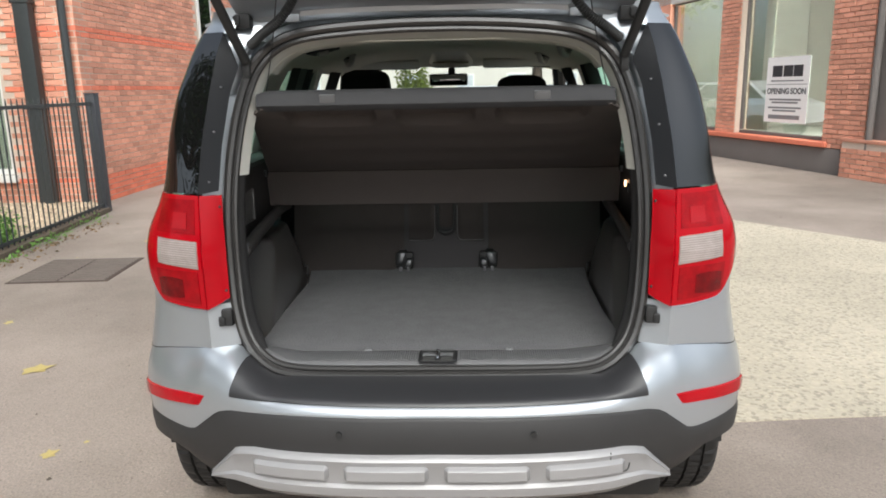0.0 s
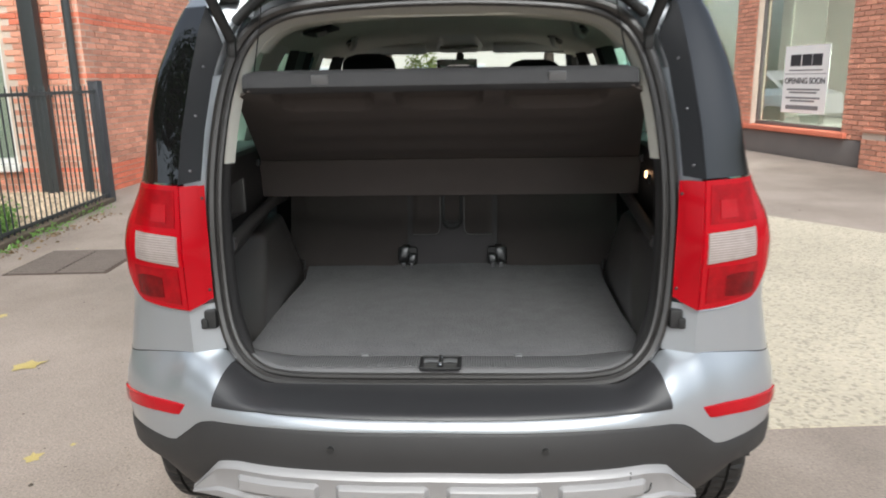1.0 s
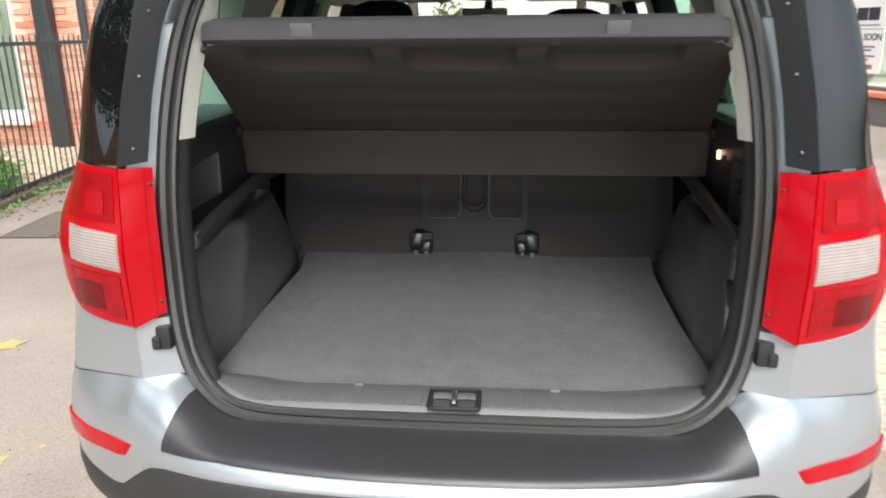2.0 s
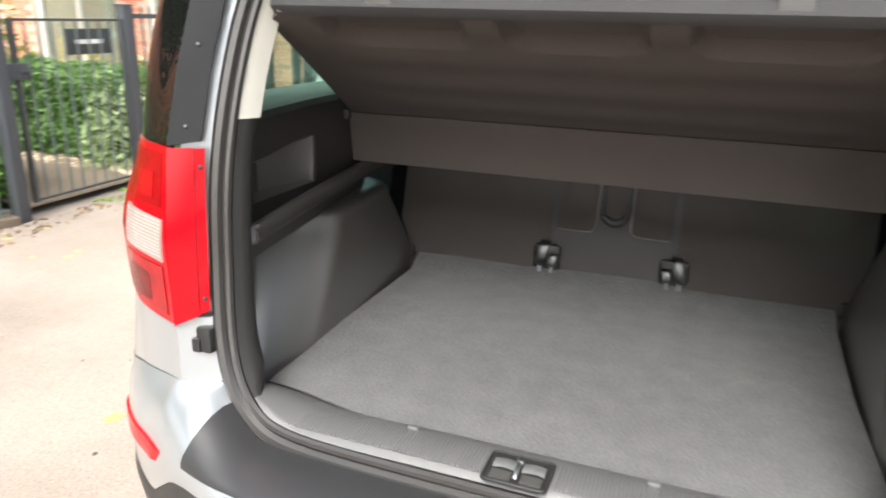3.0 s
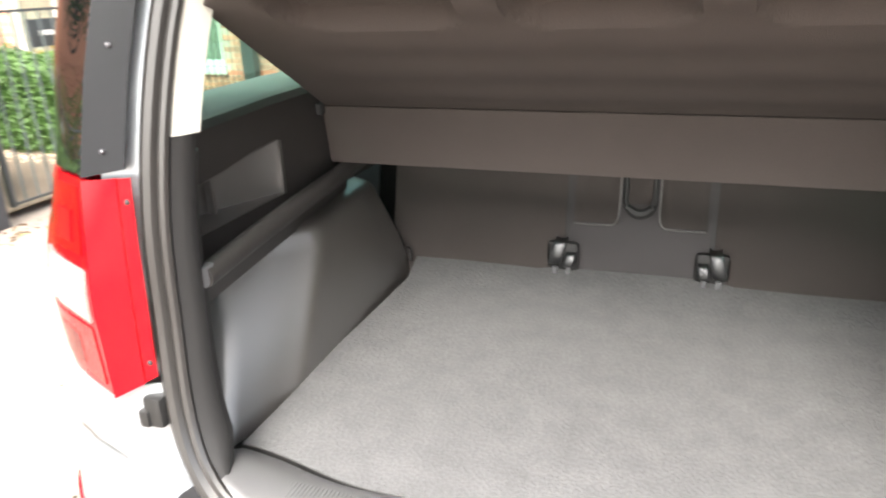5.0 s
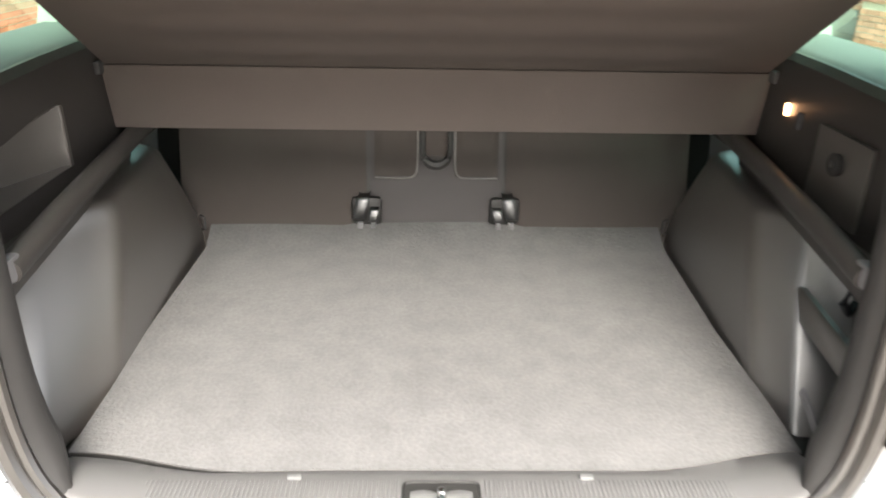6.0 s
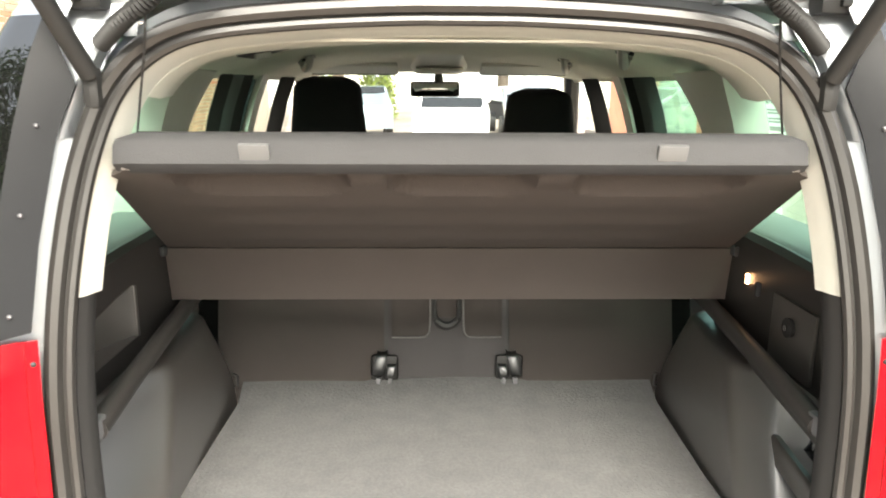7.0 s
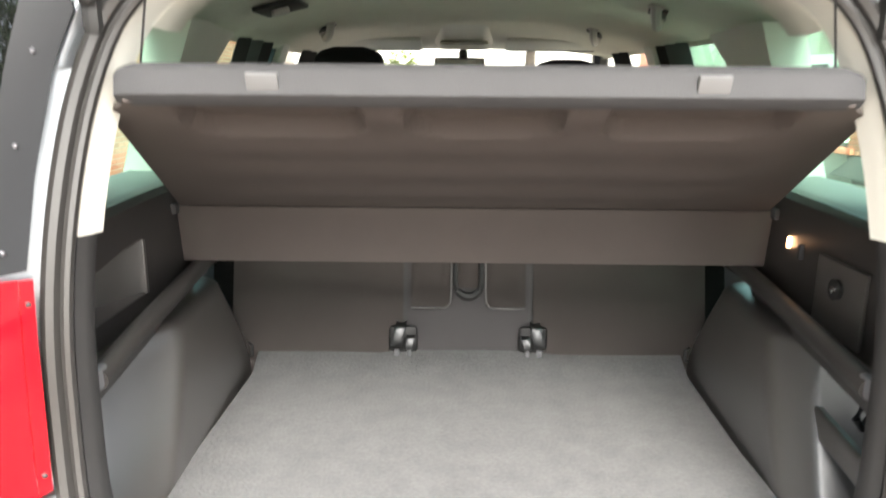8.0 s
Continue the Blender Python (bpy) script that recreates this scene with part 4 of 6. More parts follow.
        for y, d in ((0.198, -0.002), (0.204, 0.055), (0.30, 0.066), (0.318, 0.064), (0.326, 0.060), (0.40, 0.030), (0.462, 0.006), (0.470, -0.002)):
            cut = 1.100 + 0.028 * smooth01(0.20, 0.47, y)
            rows.append([sp(0.638 + (d if e else min(d, -0.001)), y, z) for z, e in ((1.020, 0), (1.024, 1), (1.06, 1), (cut - 0.004, 1), (cut + 0.002, 0))])
        part("side_pocket", lofted(rows, 0.002), trim_dark, upper, "recessed side pocket with a slanting end")
        part("pocket_divider", boxed(sp(0.688, 0.318, 1.062), (0.016, 0.008, 0.078), 0.003), trim_dark, upper)
        part("pocket_edge", boxed(sp(0.635, 0.473, 1.074), (0.006, 0.010, 0.106), 0.003), trim_dark, upper)
    else:
        part("boot_light", boxed(sp(0.633, 0.562, 1.115), (0.006, 0.010, 0.022), 0.002), bulb_mat, upper, "small lit boot lamp")
        part("switch", boxed(sp(0.630, 0.505, 1.108), (0.010, 0.012, 0.030), 0.003), shelf_edge, upper)
        part("socket_panel", boxed(sp(0.634, 0.36, 1.055), (0.008, 0.16, 0.135), 0.004), trim_dark, upper, "flat panel round the socket")
        bm = bmesh.new()
        bmesh.ops.create_cone(bm, cap_ends=True, segments=20, radius1=0.019, radius2=0.017, depth=0.012, matrix=pose(0.628, 0.36, 1.075, 0, 90))
        sock = part("power_socket", bm, rubber, upper, "round black power socket cap")
        bm = bmesh.new()
        bmesh.ops.create_cone(bm, cap_ends=True, segments=12, radius1=0.006, radius2=0.005, depth=0.006, matrix=pose(0.621, 0.36, 1.075, 0, 90))
        part("socket_pin", bm, chrome, sock)
        rows = []
        for k in range(13):
            f = k / 12
            y = 0.400 - 0.320 * f
            xa = 0.630 - 0.038 * f
            za = 0.846 + 0.004 * f
            rows.append([sp(xa + 0.016, y, za - 0.052), sp(xa + 0.003, y, za - 0.054), sp(xa, y, za - 0.050), sp(xa, y, za - 0.006), sp(xa + 0.004, y, za), sp(xa + 0.014, y, za), sp(xa + 0.017, y, za - 0.008)])
        part("pocket_band", lofted(rows, 0.003), trim_dark, arch, "dark plastic retaining bar across the side pocket")
        part("pocket_post", tubed([sp(0.690, 0.215, 0.70), sp(0.690, 0.215, 0.90), sp(0.690, 0.22, 0.96)], 0.012, 8), trim_dark, arch)
        for y, z in ((0.255, 0.890), (0.175, 0.872)):
            part("pocket_hook", tubed([sp(0.665, y + 0.02, z + 0.03), sp(0.640, y, z + 0.02), sp(0.625, y - 0.01, z - 0.005), sp(0.640, y - 0.006, z - 0.022), sp(0.655, y + 0.006, z - 0.012)], 0.007, 8), pillar_plastic, arch, "dark hook inside the pocket")
        part("pocket_strap", boxed(sp(0.660, 0.15, 0.92), (0.008, 0.03, 0.10), 0.003, (10, 0, 0)), trim_dark, arch)
        part("strap", boxed(sp(0.576, 0.178, 0.731), (0.006, 0.017, 0.078), 0.003, (-62, 0, 0)), hinge_grey, arch, "grey webbing strap")

# parcel shelf, hinged up, with its hanging front flap
tab_mat = mat("mid_grey_plastic", (0.125, 0.126, 0.128), 0.5, 0, 0.05, 20)
shelf = thing("parcel_shelf", "dark felt parcel shelf raised at its rear edge", "parcel shelf")
PIV, TOPE = Vector((0, 0.655, 1.162)), Vector((0, 0.135, 1.395))
sv = TOPE - PIV
sn = Vector((0, -sv.z, sv.y)).normalized() * -1


def shelf_pt(x, k, h):
    p = PIV + sv * k + sn * h
    return Vector((x, p.y, p.z))


sw = lambda k: 0.628 - 0.100 * k
if sn.z < 0:
    sn = -sn
def dent(x, k):
    """Shallow trays pressed into the underside near the rear edge, and broad cross ribs."""
    d = 0.0
    for c, hw in ((-0.305, 0.128), (0.0, 0.112), (0.305, 0.128)):
        r = 0.05
        ex = max(0.0, abs(x - c) - (hw - r)) / r
        ek = max(0.0, 0.885 - k) * 0.57 / r - 0.35
        e = math.hypot(ex, max(0.0, ek))
        d = max(d, 1 - smooth01(0.80, 1.12, e))
    return 0.028 * d * (1 - smooth01(0.955, 0.985, k)) + 0.0025 * math.sin(26 * k) * (1 - smooth01(0.42, 0.50, abs(x)))


rows = []
for k in np.linspace(0, 1, 61):
    q = sw(k) - 0.034 * smooth01(0.88, 1.0, k) ** 2
    rows.append([shelf_pt(x * q, k, dent(x * q, k)) for x in np.linspace(-1, 1, 121)])
part("panel", lofted(rows, -0.010), shelf_mat, shelf, "dark brown felt underside")
rows = []
for h, o in ((-0.006, 0.01), (-0.002, 0.0), (0.012, -0.016), (0.045, -0.022), (0.056, -0.014), (0.058, 0.02), (0.04, 0.10), (0.02, 0.12)):
    row = []
    for x in np.linspace(-1, 1, 41):
        r = 0.012 * smooth01(0.93, 1.0, abs(x))
        p = shelf_pt(x * sw(1.0) * 0.958, 1.0, h * (1 - 0.15 * smooth01(0.95, 1, abs(x))))
        row.append((p.x, p.y + o + r, p.z))
    rows.append(row)
rear_edge = part("rear_edge", lofted(rows, 0.003), shelf_edge, shelf, "grey rounded rear edge")
for x in (-0.30, 0.30):
    bm = boxed(tuple(shelf_pt(x, 1.0, 0.030) + Vector((0, -0.021, 0))), (0.044, 0.010, 0.026), 0.003, (20, 0, 0))
    box(bm, tuple(shelf_pt(x, 1.0, 0.042) + Vector((0, -0.012, 0))), (0.044, 0.020, 0.008), 0.003, (20, 0, 0))
    part("tab", bm, tab_mat, rear_edge, "light grey cord tab")
rows = [[(x, 0.655 + 0.02 * f, 1.163 - 0.124 * f) for x in np.linspace(-0.634, 0.634, 21)] for f in (0, 0.3, 0.7, 1)]
part("front_flap", lofted(rows, 0.008), shelf_mat, shelf, "hanging felt front flap")
for sd in (-1, 1):
    part("pivot", boxed((sd * 0.634, 0.64, 1.158), (0.012, 0.024, 0.024), 0.005), shelf_edge, shelf)
    top = tg_pt(sd * 0.40, 0.16, -0.01)
    part("lift_cord", tubed([tuple(shelf_pt(sd * 0.50, 0.90, 0.03)), ((sd * 0.452, 0.15, 1.562)), tuple(top)], 0.0018, 5), rubber, shelf, "thin black lift cord")

# front headrests, seats, mirror, visors, grab handles
for x, top, w in ((-0.435, 1.546, 0.312), (0.377, 1.505, 0.306)):
    fs = thing("front_seat", "dark cloth front seat with headrest", "car seat", "front seats")
    rows = []
    for i in range(21):
        a = i / 20
        z = top - 0.30 + 0.30 * a
        ww = w / 2 * (0.98 - 0.18 * a) * math.sqrt(max(0.0, 1 - max(0, (a - 0.80) / 0.21) ** 3)) ** 0.8
        dd = 0.055 * math.sqrt(max(0.02, 1 - (2 * a - 1) ** 4))
        rows.append([(x + ww * math.copysign(abs(math.cos(t)) ** 0.6, math.cos(t)), 1.90 + dd * math.copysign(abs(math.sin(t)) ** 0.7, math.sin(t)), z) for t in np.linspace(0, 2 * math.pi, 28, endpoint=False)])
    bm = bmesh.new()
    vs = loft(bm, rows, True)
    bm.faces.new(vs[0])
    bm.faces.new(vs[-1])
    part("headrest", bm, black_cloth, fs, "black cloth headrest")
    part("backrest", boxed((x, 1.93, 0.97), (0.52, 0.16, 0.62), 0.07, (-8, 0, 0)), black_cloth, fs)
    part("cushion", boxed((x, 2.25, 0.60), (0.52, 0.52, 0.18), 0.07), black_cloth, fs)
    for dx in (-0.06, 0.06):
        part("headrest_post", tubed([(x + dx, 1.92, 1.20), (x + dx, 1.905, 1.30)], 0.007), chrome, fs)
mirror = part("rear_view_mirror", boxed((-0.018, 2.6, 1.495), (0.235, 0.03, 0.072), 0.012), rubber, car, "black rear view mirror")
part("mirror_glass", boxed((-0.018, 2.582, 1.495), (0.215, 0.006, 0.058), 0.002), mat("mirror_silver", (0.8, 0.8, 0.8), 0.02, 1.0, 0.0), mirror)
part("mirror_stem", tubed([(0, 2.60, 1.51), (0, 2.68, 1.555)], 0.022, 10), rubber, mirror)


def lining(x, y):
    """Height of the roof lining."""
    rise = 0.038 + 0.050 * smooth01(0.25, 0.9, y) - 0.055 * smooth01(2.2, 2.78, y)
    return 1.548 + rise * (1 - abs(x / 0.67) ** 4)


rows = []
for f in np.linspace(0, 1, 9):
    y = 1.90 + 0.66 * f
    w = 0.105 + 0.030 * smooth01(0.5, 1.0, f)
    drop = 0.004 + 0.030 * smooth01(0.15, 0.9, f)
    rows.append([(x * w, y, lining(x * w, y) - drop * (1 - max(0, abs(x) - 0.8) / 0.2 * 0.95)) for x in np.linspace(-1, 1, 13)])
rows.append([(p[0], p[1] + 0.02, p[2] + 0.03) for p in rows[-1]])
console = part("roof_console", lofted(rows, 0.004), trim_cream, car, "cream roof console")
for x in (-0.065, 0.0, 0.065):
    part("console_lamp", boxed((x, 2.40, lining(x, 2.40) - 0.035), (0.050, 0.06, 0.006), 0.003, (10, 0, 0)), grey_plastic, console)
part("console_frame", boxed((0, 2.40, lining(0, 2.40) - 0.030), (0.21, 0.09, 0.006), 0.003, (10, 0, 0)), headliner_mat, console)
for sd in (-1, 1):
    x = sd * 0.40
    visor = part("sun_visor", boxed((x, 2.50, 1.588), (0.42, 0.15, 0.018), 0.008, (-14, 0, 0)), trim_cream, car, "cream sun visor folded to the roof")
    # dark strip stands in for the shadow along the visor's lower edge
    part("visor_edge_shade", boxed((x, 2.566, 1.562), (0.40, 0.006, 0.006), 0.002), shelf_edge, visor)
    part("visor_pin", tubed([(x - 0.19, 2.43, 1.606), (x + 0.19, 2.43, 1.606)], 0.006, 8), trim_cream, visor)
    for xa, ya, xb, yb in ((0.455, 1.02, 0.525, 1.24), (0.455, 1.84, 0.530, 2.16)):
        if sd < 0 and ya < 1.5:
            continue
        if sd < 0:
            ya, yb = ya - 0.20, yb - 0.24
        pts = []
        for f, d in ((0, 0.0), (0.12, 0.022), (0.3, 0.036), (0.7, 0.036), (0.88, 0.022), (1, 0.0)):
            px_, py_ = xa + (xb - xa) * f, ya + (yb - ya) * f
            pts.append((sd * px_, py_, lining(px_, py_) - d))
        handle = part("grab_handle", tubed(catmull(pts, 16), 0.014, 8), grey_plastic, car, "pale grey grab handle")
        xm, ym = (xa + xb) / 2, (ya + yb) / 2
        # black insert paints the shade inside the handle
        part("handle_hollow_shade", boxed((sd * xm, ym, lining(xm, ym) - 0.006), (0.050, (yb - ya) * 0.74, 0.010), 0.003, (0, sd * 18, -sd * 14)), rubber, handle)
        for f in (0.06, 0.94):
            fx, fy = xa + (xb - xa) * f, ya + (yb - ya) * f
            part("handle_foot", boxed((sd * fx, fy, lining(fx, fy) - 0.006), (0.036, 0.036, 0.016), 0.006, (0, sd * 18, 0)), grey_plastic, handle)
outlet = part("belt_guide", boxed((-0.475, 1.01, lining(0.475, 1.01) - 0.014), (0.11, 0.16, 0.012), 0.005, (0, -14, 0)), rubber, car, "dark belt outlet in the roof lining")
part("belt_tongue", boxed((-0.47, 0.98, lining(0.47, 0.98) - 0.028), (0.04, 0.05, 0.016), 0.005, (0, -14, 20)), grey_plastic, outlet)
for x in (-0.27, 0.31):
    part("lining_clip", boxed((x, 0.74, lining(x, 0.74) - 0.005), (0.026, 0.030, 0.010), 0.003, (0, 0, 35)), grey_plastic, car)

# ---------- the street ----------
asphalt = mat("worn_asphalt", (0.29, 0.243, 0.208), 0.9, 0, 0.22, 0.9, 0.5, 90, 0.22)


def grit(m, size, light, dark, patch):
    """Adds pale and dark grains and wide worn patches to a ground material."""
    nt = m.node_tree
    b = nt.nodes["Principled BSDF"]
    src = b.inputs["Base Color"].links[0].from_socket
    tc = nt.nodes.new("ShaderNodeTexCoord")
    vo = nt.nodes.new("ShaderNodeTexVoronoi")
    vo.inputs["Scale"].default_value = size
    nt.links.new(tc.outputs["Object"], vo.inputs["Vector"])
    ramp = nt.nodes.new("ShaderNodeValToRGB")
    sep = nt.nodes.new("ShaderNodeSeparateColor")
    nt.links.new(vo.outputs["Color"], sep.inputs[0])
    nt.links.new(sep.outputs[0], ramp.inputs[0])
    e = ramp.color_ramp.elements
    e[0].position, e[0].color = 0.10, (dark, dark, dark, 1)
    e[1].position, e[1].color = 0.30, (1, 1, 1, 1)
    k = ramp.color_ramp.elements.new(0.80)
    k.color = (1, 1, 1, 1)
    k = ramp.color_ramp.elements.new(0.97)
    k.color = (light, light, light * 0.96, 1)
    n = nt.nodes.new("ShaderNodeTexNoise")
    n.inputs["Scale"].default_value = 0.45
    n.inputs["Detail"].default_value = 8
    n.inputs["Roughness"].default_value = 0.62
    nt.links.new(tc.outputs["Object"], n.inputs["Vector"])
    r2 = nt.nodes.new("ShaderNodeValToRGB")
    nt.links.new(n.outputs[0], r2.inputs[0])
    q = r2.color_ramp.elements
    q[0].position, q[0].color = 0.36, (1 - patch, 1 - patch * 1.05, 1 - patch * 1.15, 1)
    q[1].position, q[1].color = 0.60, (1 + patch * 0.3, 1 + patch * 0.25, 1 + patch * 0.2, 1)
    a = nt.nodes.new("ShaderNodeVectorMath")
    a.operation = "MULTIPLY"
    nt.links.new(src, a.inputs[0])
    nt.links.new(ramp.outputs[0], a.inputs[1])
    c = nt.nodes.new("ShaderNodeVectorMath")
    c.operation = "MULTIPLY"
    nt.links.new(a.outputs[0], c.inputs[0])
    nt.links.new(r2.outputs[0], c.inputs[1])
    nt.links.new(c.outputs[0], b.inputs["Base Color"])


grit(asphalt, 170.0, 1.14, 0.82, 0.22)
concrete = mat("pale_rough_concrete", (0.46, 0.41, 0.32), 0.95, 0, 0.15, 1.5, 0.6, 38, 0.20)
grit(concrete, 60.0, 1.10, 0.70, 0.12)
brick_mat = mat("red_brick", (0.66, 0.315, 0.215), 0.85, 0, 0.15, 3, 0.4, 60, 0.2, per_object=0.22)
brick_far = mat("red_brick_far", (0.66, 0.315, 0.215), 0.85, 0, 0.15, 3, 0.4, 60, 0.2, per_island=0.22)
brick_red = mat("bright_red_brick", (0.74, 0.22, 0.13), 0.85, 0, 0.15, 3, 0.4, 60, 0.2, per_island=0.15)
mortar = mat("grey_mortar", (0.62, 0.52, 0.43), 0.95, 0, 0.15, 5, 0.4, 80, 0.2)
white_paint = mat("white_paint", (0.75, 0.75, 0.72), 0.45, 0, 0.05, 4)
iron = mat("dark_painted_iron", (0.040, 0.046, 0.048), 0.45, 0, 0.15, 20, 0.1, 200)
green_iron = mat("grey_green_iron", (0.085, 0.105, 0.105), 0.45, 0, 0.15, 20, 0.1, 200)
grey_iron = mat("grey_painted_post", (0.046, 0.050, 0.058), 0.5, 0, 0.15, 15, 0.1, 200)
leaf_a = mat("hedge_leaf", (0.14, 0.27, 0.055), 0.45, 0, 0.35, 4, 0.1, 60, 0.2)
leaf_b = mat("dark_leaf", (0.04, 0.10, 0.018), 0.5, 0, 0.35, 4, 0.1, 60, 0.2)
bark = mat("bark", (0.11, 0.085, 0.065), 0.9, 0, 0.3, 8, 0.8, 30, 0.3)
grass_mat = mat("lawn_grass", (0.12, 0.19, 0.04), 0.9, 0, 0.3, 3, 0.5, 60, 0.3)
pebble_mat = mat("buff_pebbles", (0.45, 0.36, 0.25), 0.8, 0, 0.3, 9, 0.6, 60, 0.35)
path_mat = mat("buff_path", (0.15, 0.118, 0.085), 0.9, 0, 0.2, 3, 0.4, 60, 0.2)
plinth_mat = mat("grey_render", (0.17, 0.155, 0.145), 0.85, 0, 0.15, 2, 0.3, 60, 0.1)
curtain = mat("pale_blinds", (0.66, 0.66, 0.56), 0.8, 0, 0.08, 5)
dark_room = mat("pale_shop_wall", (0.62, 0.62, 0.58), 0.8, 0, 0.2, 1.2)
shop_glass = glass_mat("shop_glass", (0.85, 0.9, 0.88), 0.0, 0.5)
leaf_yellow = mat("fallen_yellow_leaf", (0.46, 0.36, 0.13), 0.7, 0, 0.3, 30)
manhole_mat = mat("worn_iron_cover", (0.165, 0.138, 0.12), 0.75, 0.2, 0.2, 6, 0.5, 80, 0.25)


def setting(name, bm, m, label, category):
    return tagged(part(name, bm, m), label, category, "", "structure")


bm = bmesh.new()
bmesh.ops.create_grid(bm, x_segments=40, y_segments=40, size=300)
setting("ground", bm, asphalt, "worn grey asphalt yard and street", "ground")
bm = bmesh.new()
pts = [(1.02, 0.985), (1.6, 1.035), (2.0, 1.065), (6.3, 1.42), (5.1, 3.0), (3.88, 4.55), (3.0, 5.67), (2.0, 6.6), (1.0, 7.0)]
f = bm.faces.new([bm.verts.new((x, y, 0.004)) for x, y in pts])
r = bmesh.ops.extrude_face_region(bm, geom=[f])
for v in r["geom"]:
    if isinstance(v, bmesh.types.BMVert):
        v.co.z = -0.06
setting("pavement", bm, concrete, "pale rough concrete patch in the asphalt", "pavement")


# bricks


def bricks(wall, width, z0, z1, near=0, skip=(), bands=(), material=None, far=None, near_from=0.0):
    """Courses of bricks on a wall part whose local x runs along it and whose face is y = 0 (outwards is -y)."""
    BL, BH, J = 0.215, 0.065, 0.010
    me = None
    vs, fs, vr, fr = [], [], [], []
    made = 0
    rnd = random.Random(int(width * 100) + 5)
    row, z = 0, z0
    while z + BH <= z1 + 1e-6:
        x = -0.1125 if row % 2 else 0.0
        while x < width:
            a, b = max(0.0, x), min(width, x + BL)
            c = (a + b) / 2
            hit = any(p < b and q > a and r < z + BH and t > z for p, q, r, t in skip)
            if b - a > 0.05 and not hit:
                out = 0.0035 + rnd.uniform(-0.0015, 0.0015)
                red = any(r <= z + BH / 2 <= t for r, t in bands)
                if made < near and not red and b - a > 0.2 and c >= near_from and z < 2.6:
                    if me is None:
                        ob = part("brick", boxed((0, 0, 0), (BL, 0.02, BH), 0.004, None, 1), material, wall, smooth=False)
                        me = ob.data
                    else:
                        ob = new("brick", me)
                        ob.parent = wall
                    ob.location = (c, 0.010 - out, z + BH / 2)
                    made += 1
                else:
                    V, F = (vr, fr) if red else (vs, fs)
                    k = len(V)
                    e = 0.003
                    V += [(a, 0.01, z), (b, 0.01, z), (b, 0.01, z + BH), (a, 0.01, z + BH), (a + e, -out, z + e), (b - e, -out, z + e), (b - e, -out, z + BH - e), (a + e, -out, z + BH - e)]
                    F += [(k + 4, k + 5, k + 6, k + 7), (k, k + 1, k + 5, k + 4), (k + 1, k + 2, k + 6, k + 5), (k + 2, k + 3, k + 7, k + 6), (k + 3, k, k + 4, k + 7)]
            x += BL + J
        z += BH + J
        row += 1
    for V, F, m, nm in ((vs, fs, far, "brickwork"), (vr, fr, brick_red, "brick_band")):
        if V:
            d = bpy.data.meshes.new(nm)
            d.from_pydata(V, [], F)
            d.materials.append(m)
            ob = new(nm, d)
            ob.parent = wall
            tagged(ob, kind="stuff")


def window(parent, x0, x1, z0, z1, depth=0.10, bars=1, sill=True):
    """White framed window in a wall face at y = 0, with blinds behind the pane."""
    win = part("window", boxed(((x0 + x1) / 2, depth + 0.09, (z0 + z1) / 2), (x1 - x0, 0.01, z1 - z0)), curtain, parent, "white framed window with pale blinds")
    fw = 0.07
    for c, sz in ((((x0 + x1) / 2, depth, z0 + fw / 2), (x1 - x0, 0.06, fw)), (((x0 + x1) / 2, depth, z1 - fw / 2), (x1 - x0, 0.06, fw)), ((x0 + fw / 2, depth, (z0 + z1) / 2), (fw, 0.06, z1 - z0 - 2 * fw)), ((x1 - fw / 2, depth, (z0 + z1) / 2), (fw, 0.06, z1 - z0 - 2 * fw))):
        part("frame", boxed(c, sz, 0.006), white_paint, win)
    for i in range(bars):
        x = x0 + (x1 - x0) * (i + 1) / (bars + 1)
        part("glazing_bar", boxed((x, depth, (z0 + z1) / 2), (0.05, 0.05, z1 - z0 - 2 * fw), 0.005), white_paint, win)
    n = int((x1 - x0) / 0.11)
    for i in range(n):
        x = x0 + (x1 - x0) * (i + 0.5) / n
        part("blind_slat", boxed((x, depth + 0.06, (z0 + z1) / 2), (0.085, 0.004, z1 - z0 - 0.16), 0, (0, 0, 14)), curtain, win, smooth=False)
    part("pane", boxed(((x0 + x1) / 2, depth + 0.015, (z0 + z1) / 2), (x1 - x0 - 0.1, 0.006, z1 - z0 - 0.1)), shop_glass, win).visible_shadow = False
    if sill:
        part("sill", boxed(((x0 + x1) / 2, 0.02, z0 - 0.05), (x1 - x0 + 0.12, 0.20, 0.10), 0.012), white_paint, win)
    return win


# left house: front faces the camera, flank runs along the yard
HOUSE_Y = 7.42
house = thing("brick_house", "red brick house with white windows and dark downpipes", "house", "", "", (-12.88, HOUSE_Y, 0))
holes = ((5.43, 6.93, 0.42, 2.60), (3.30, 4.90, 0.42, 2.60), (0.9, 2.5, 0.42, 2.60))
front = bmesh.new()
for x0, x1, z0, z1 in ((0, 8.0, 0, 0.42), (0, 8.0, 2.60, 5.6), (0, 0.9, 0.42, 2.6), (2.5, 3.30, 0.42, 2.6), (4.90, 5.43, 0.42, 2.6), (6.93, 8.0, 0.42, 2.6)):
    box(front, ((x0 + x1) / 2, 0.15, (z0 + z1) / 2), (x1 - x0, 0.28, z1 - z0))
front_wall = part("front_wall", front, mortar, house, smooth=False)
bricks(front_wall, 8.0, 0.0, 3.6, 0, holes, ((1.52, 1.60), (2.18, 2.33), (0.28, 0.36)), brick_mat, brick_far)
for h in holes:
    window(front_wall, *h)
flank = part("flank_wall", boxed((7.0, 0.15, 2.8), (14.0, 0.28, 5.6)), mortar, house, smooth=False)
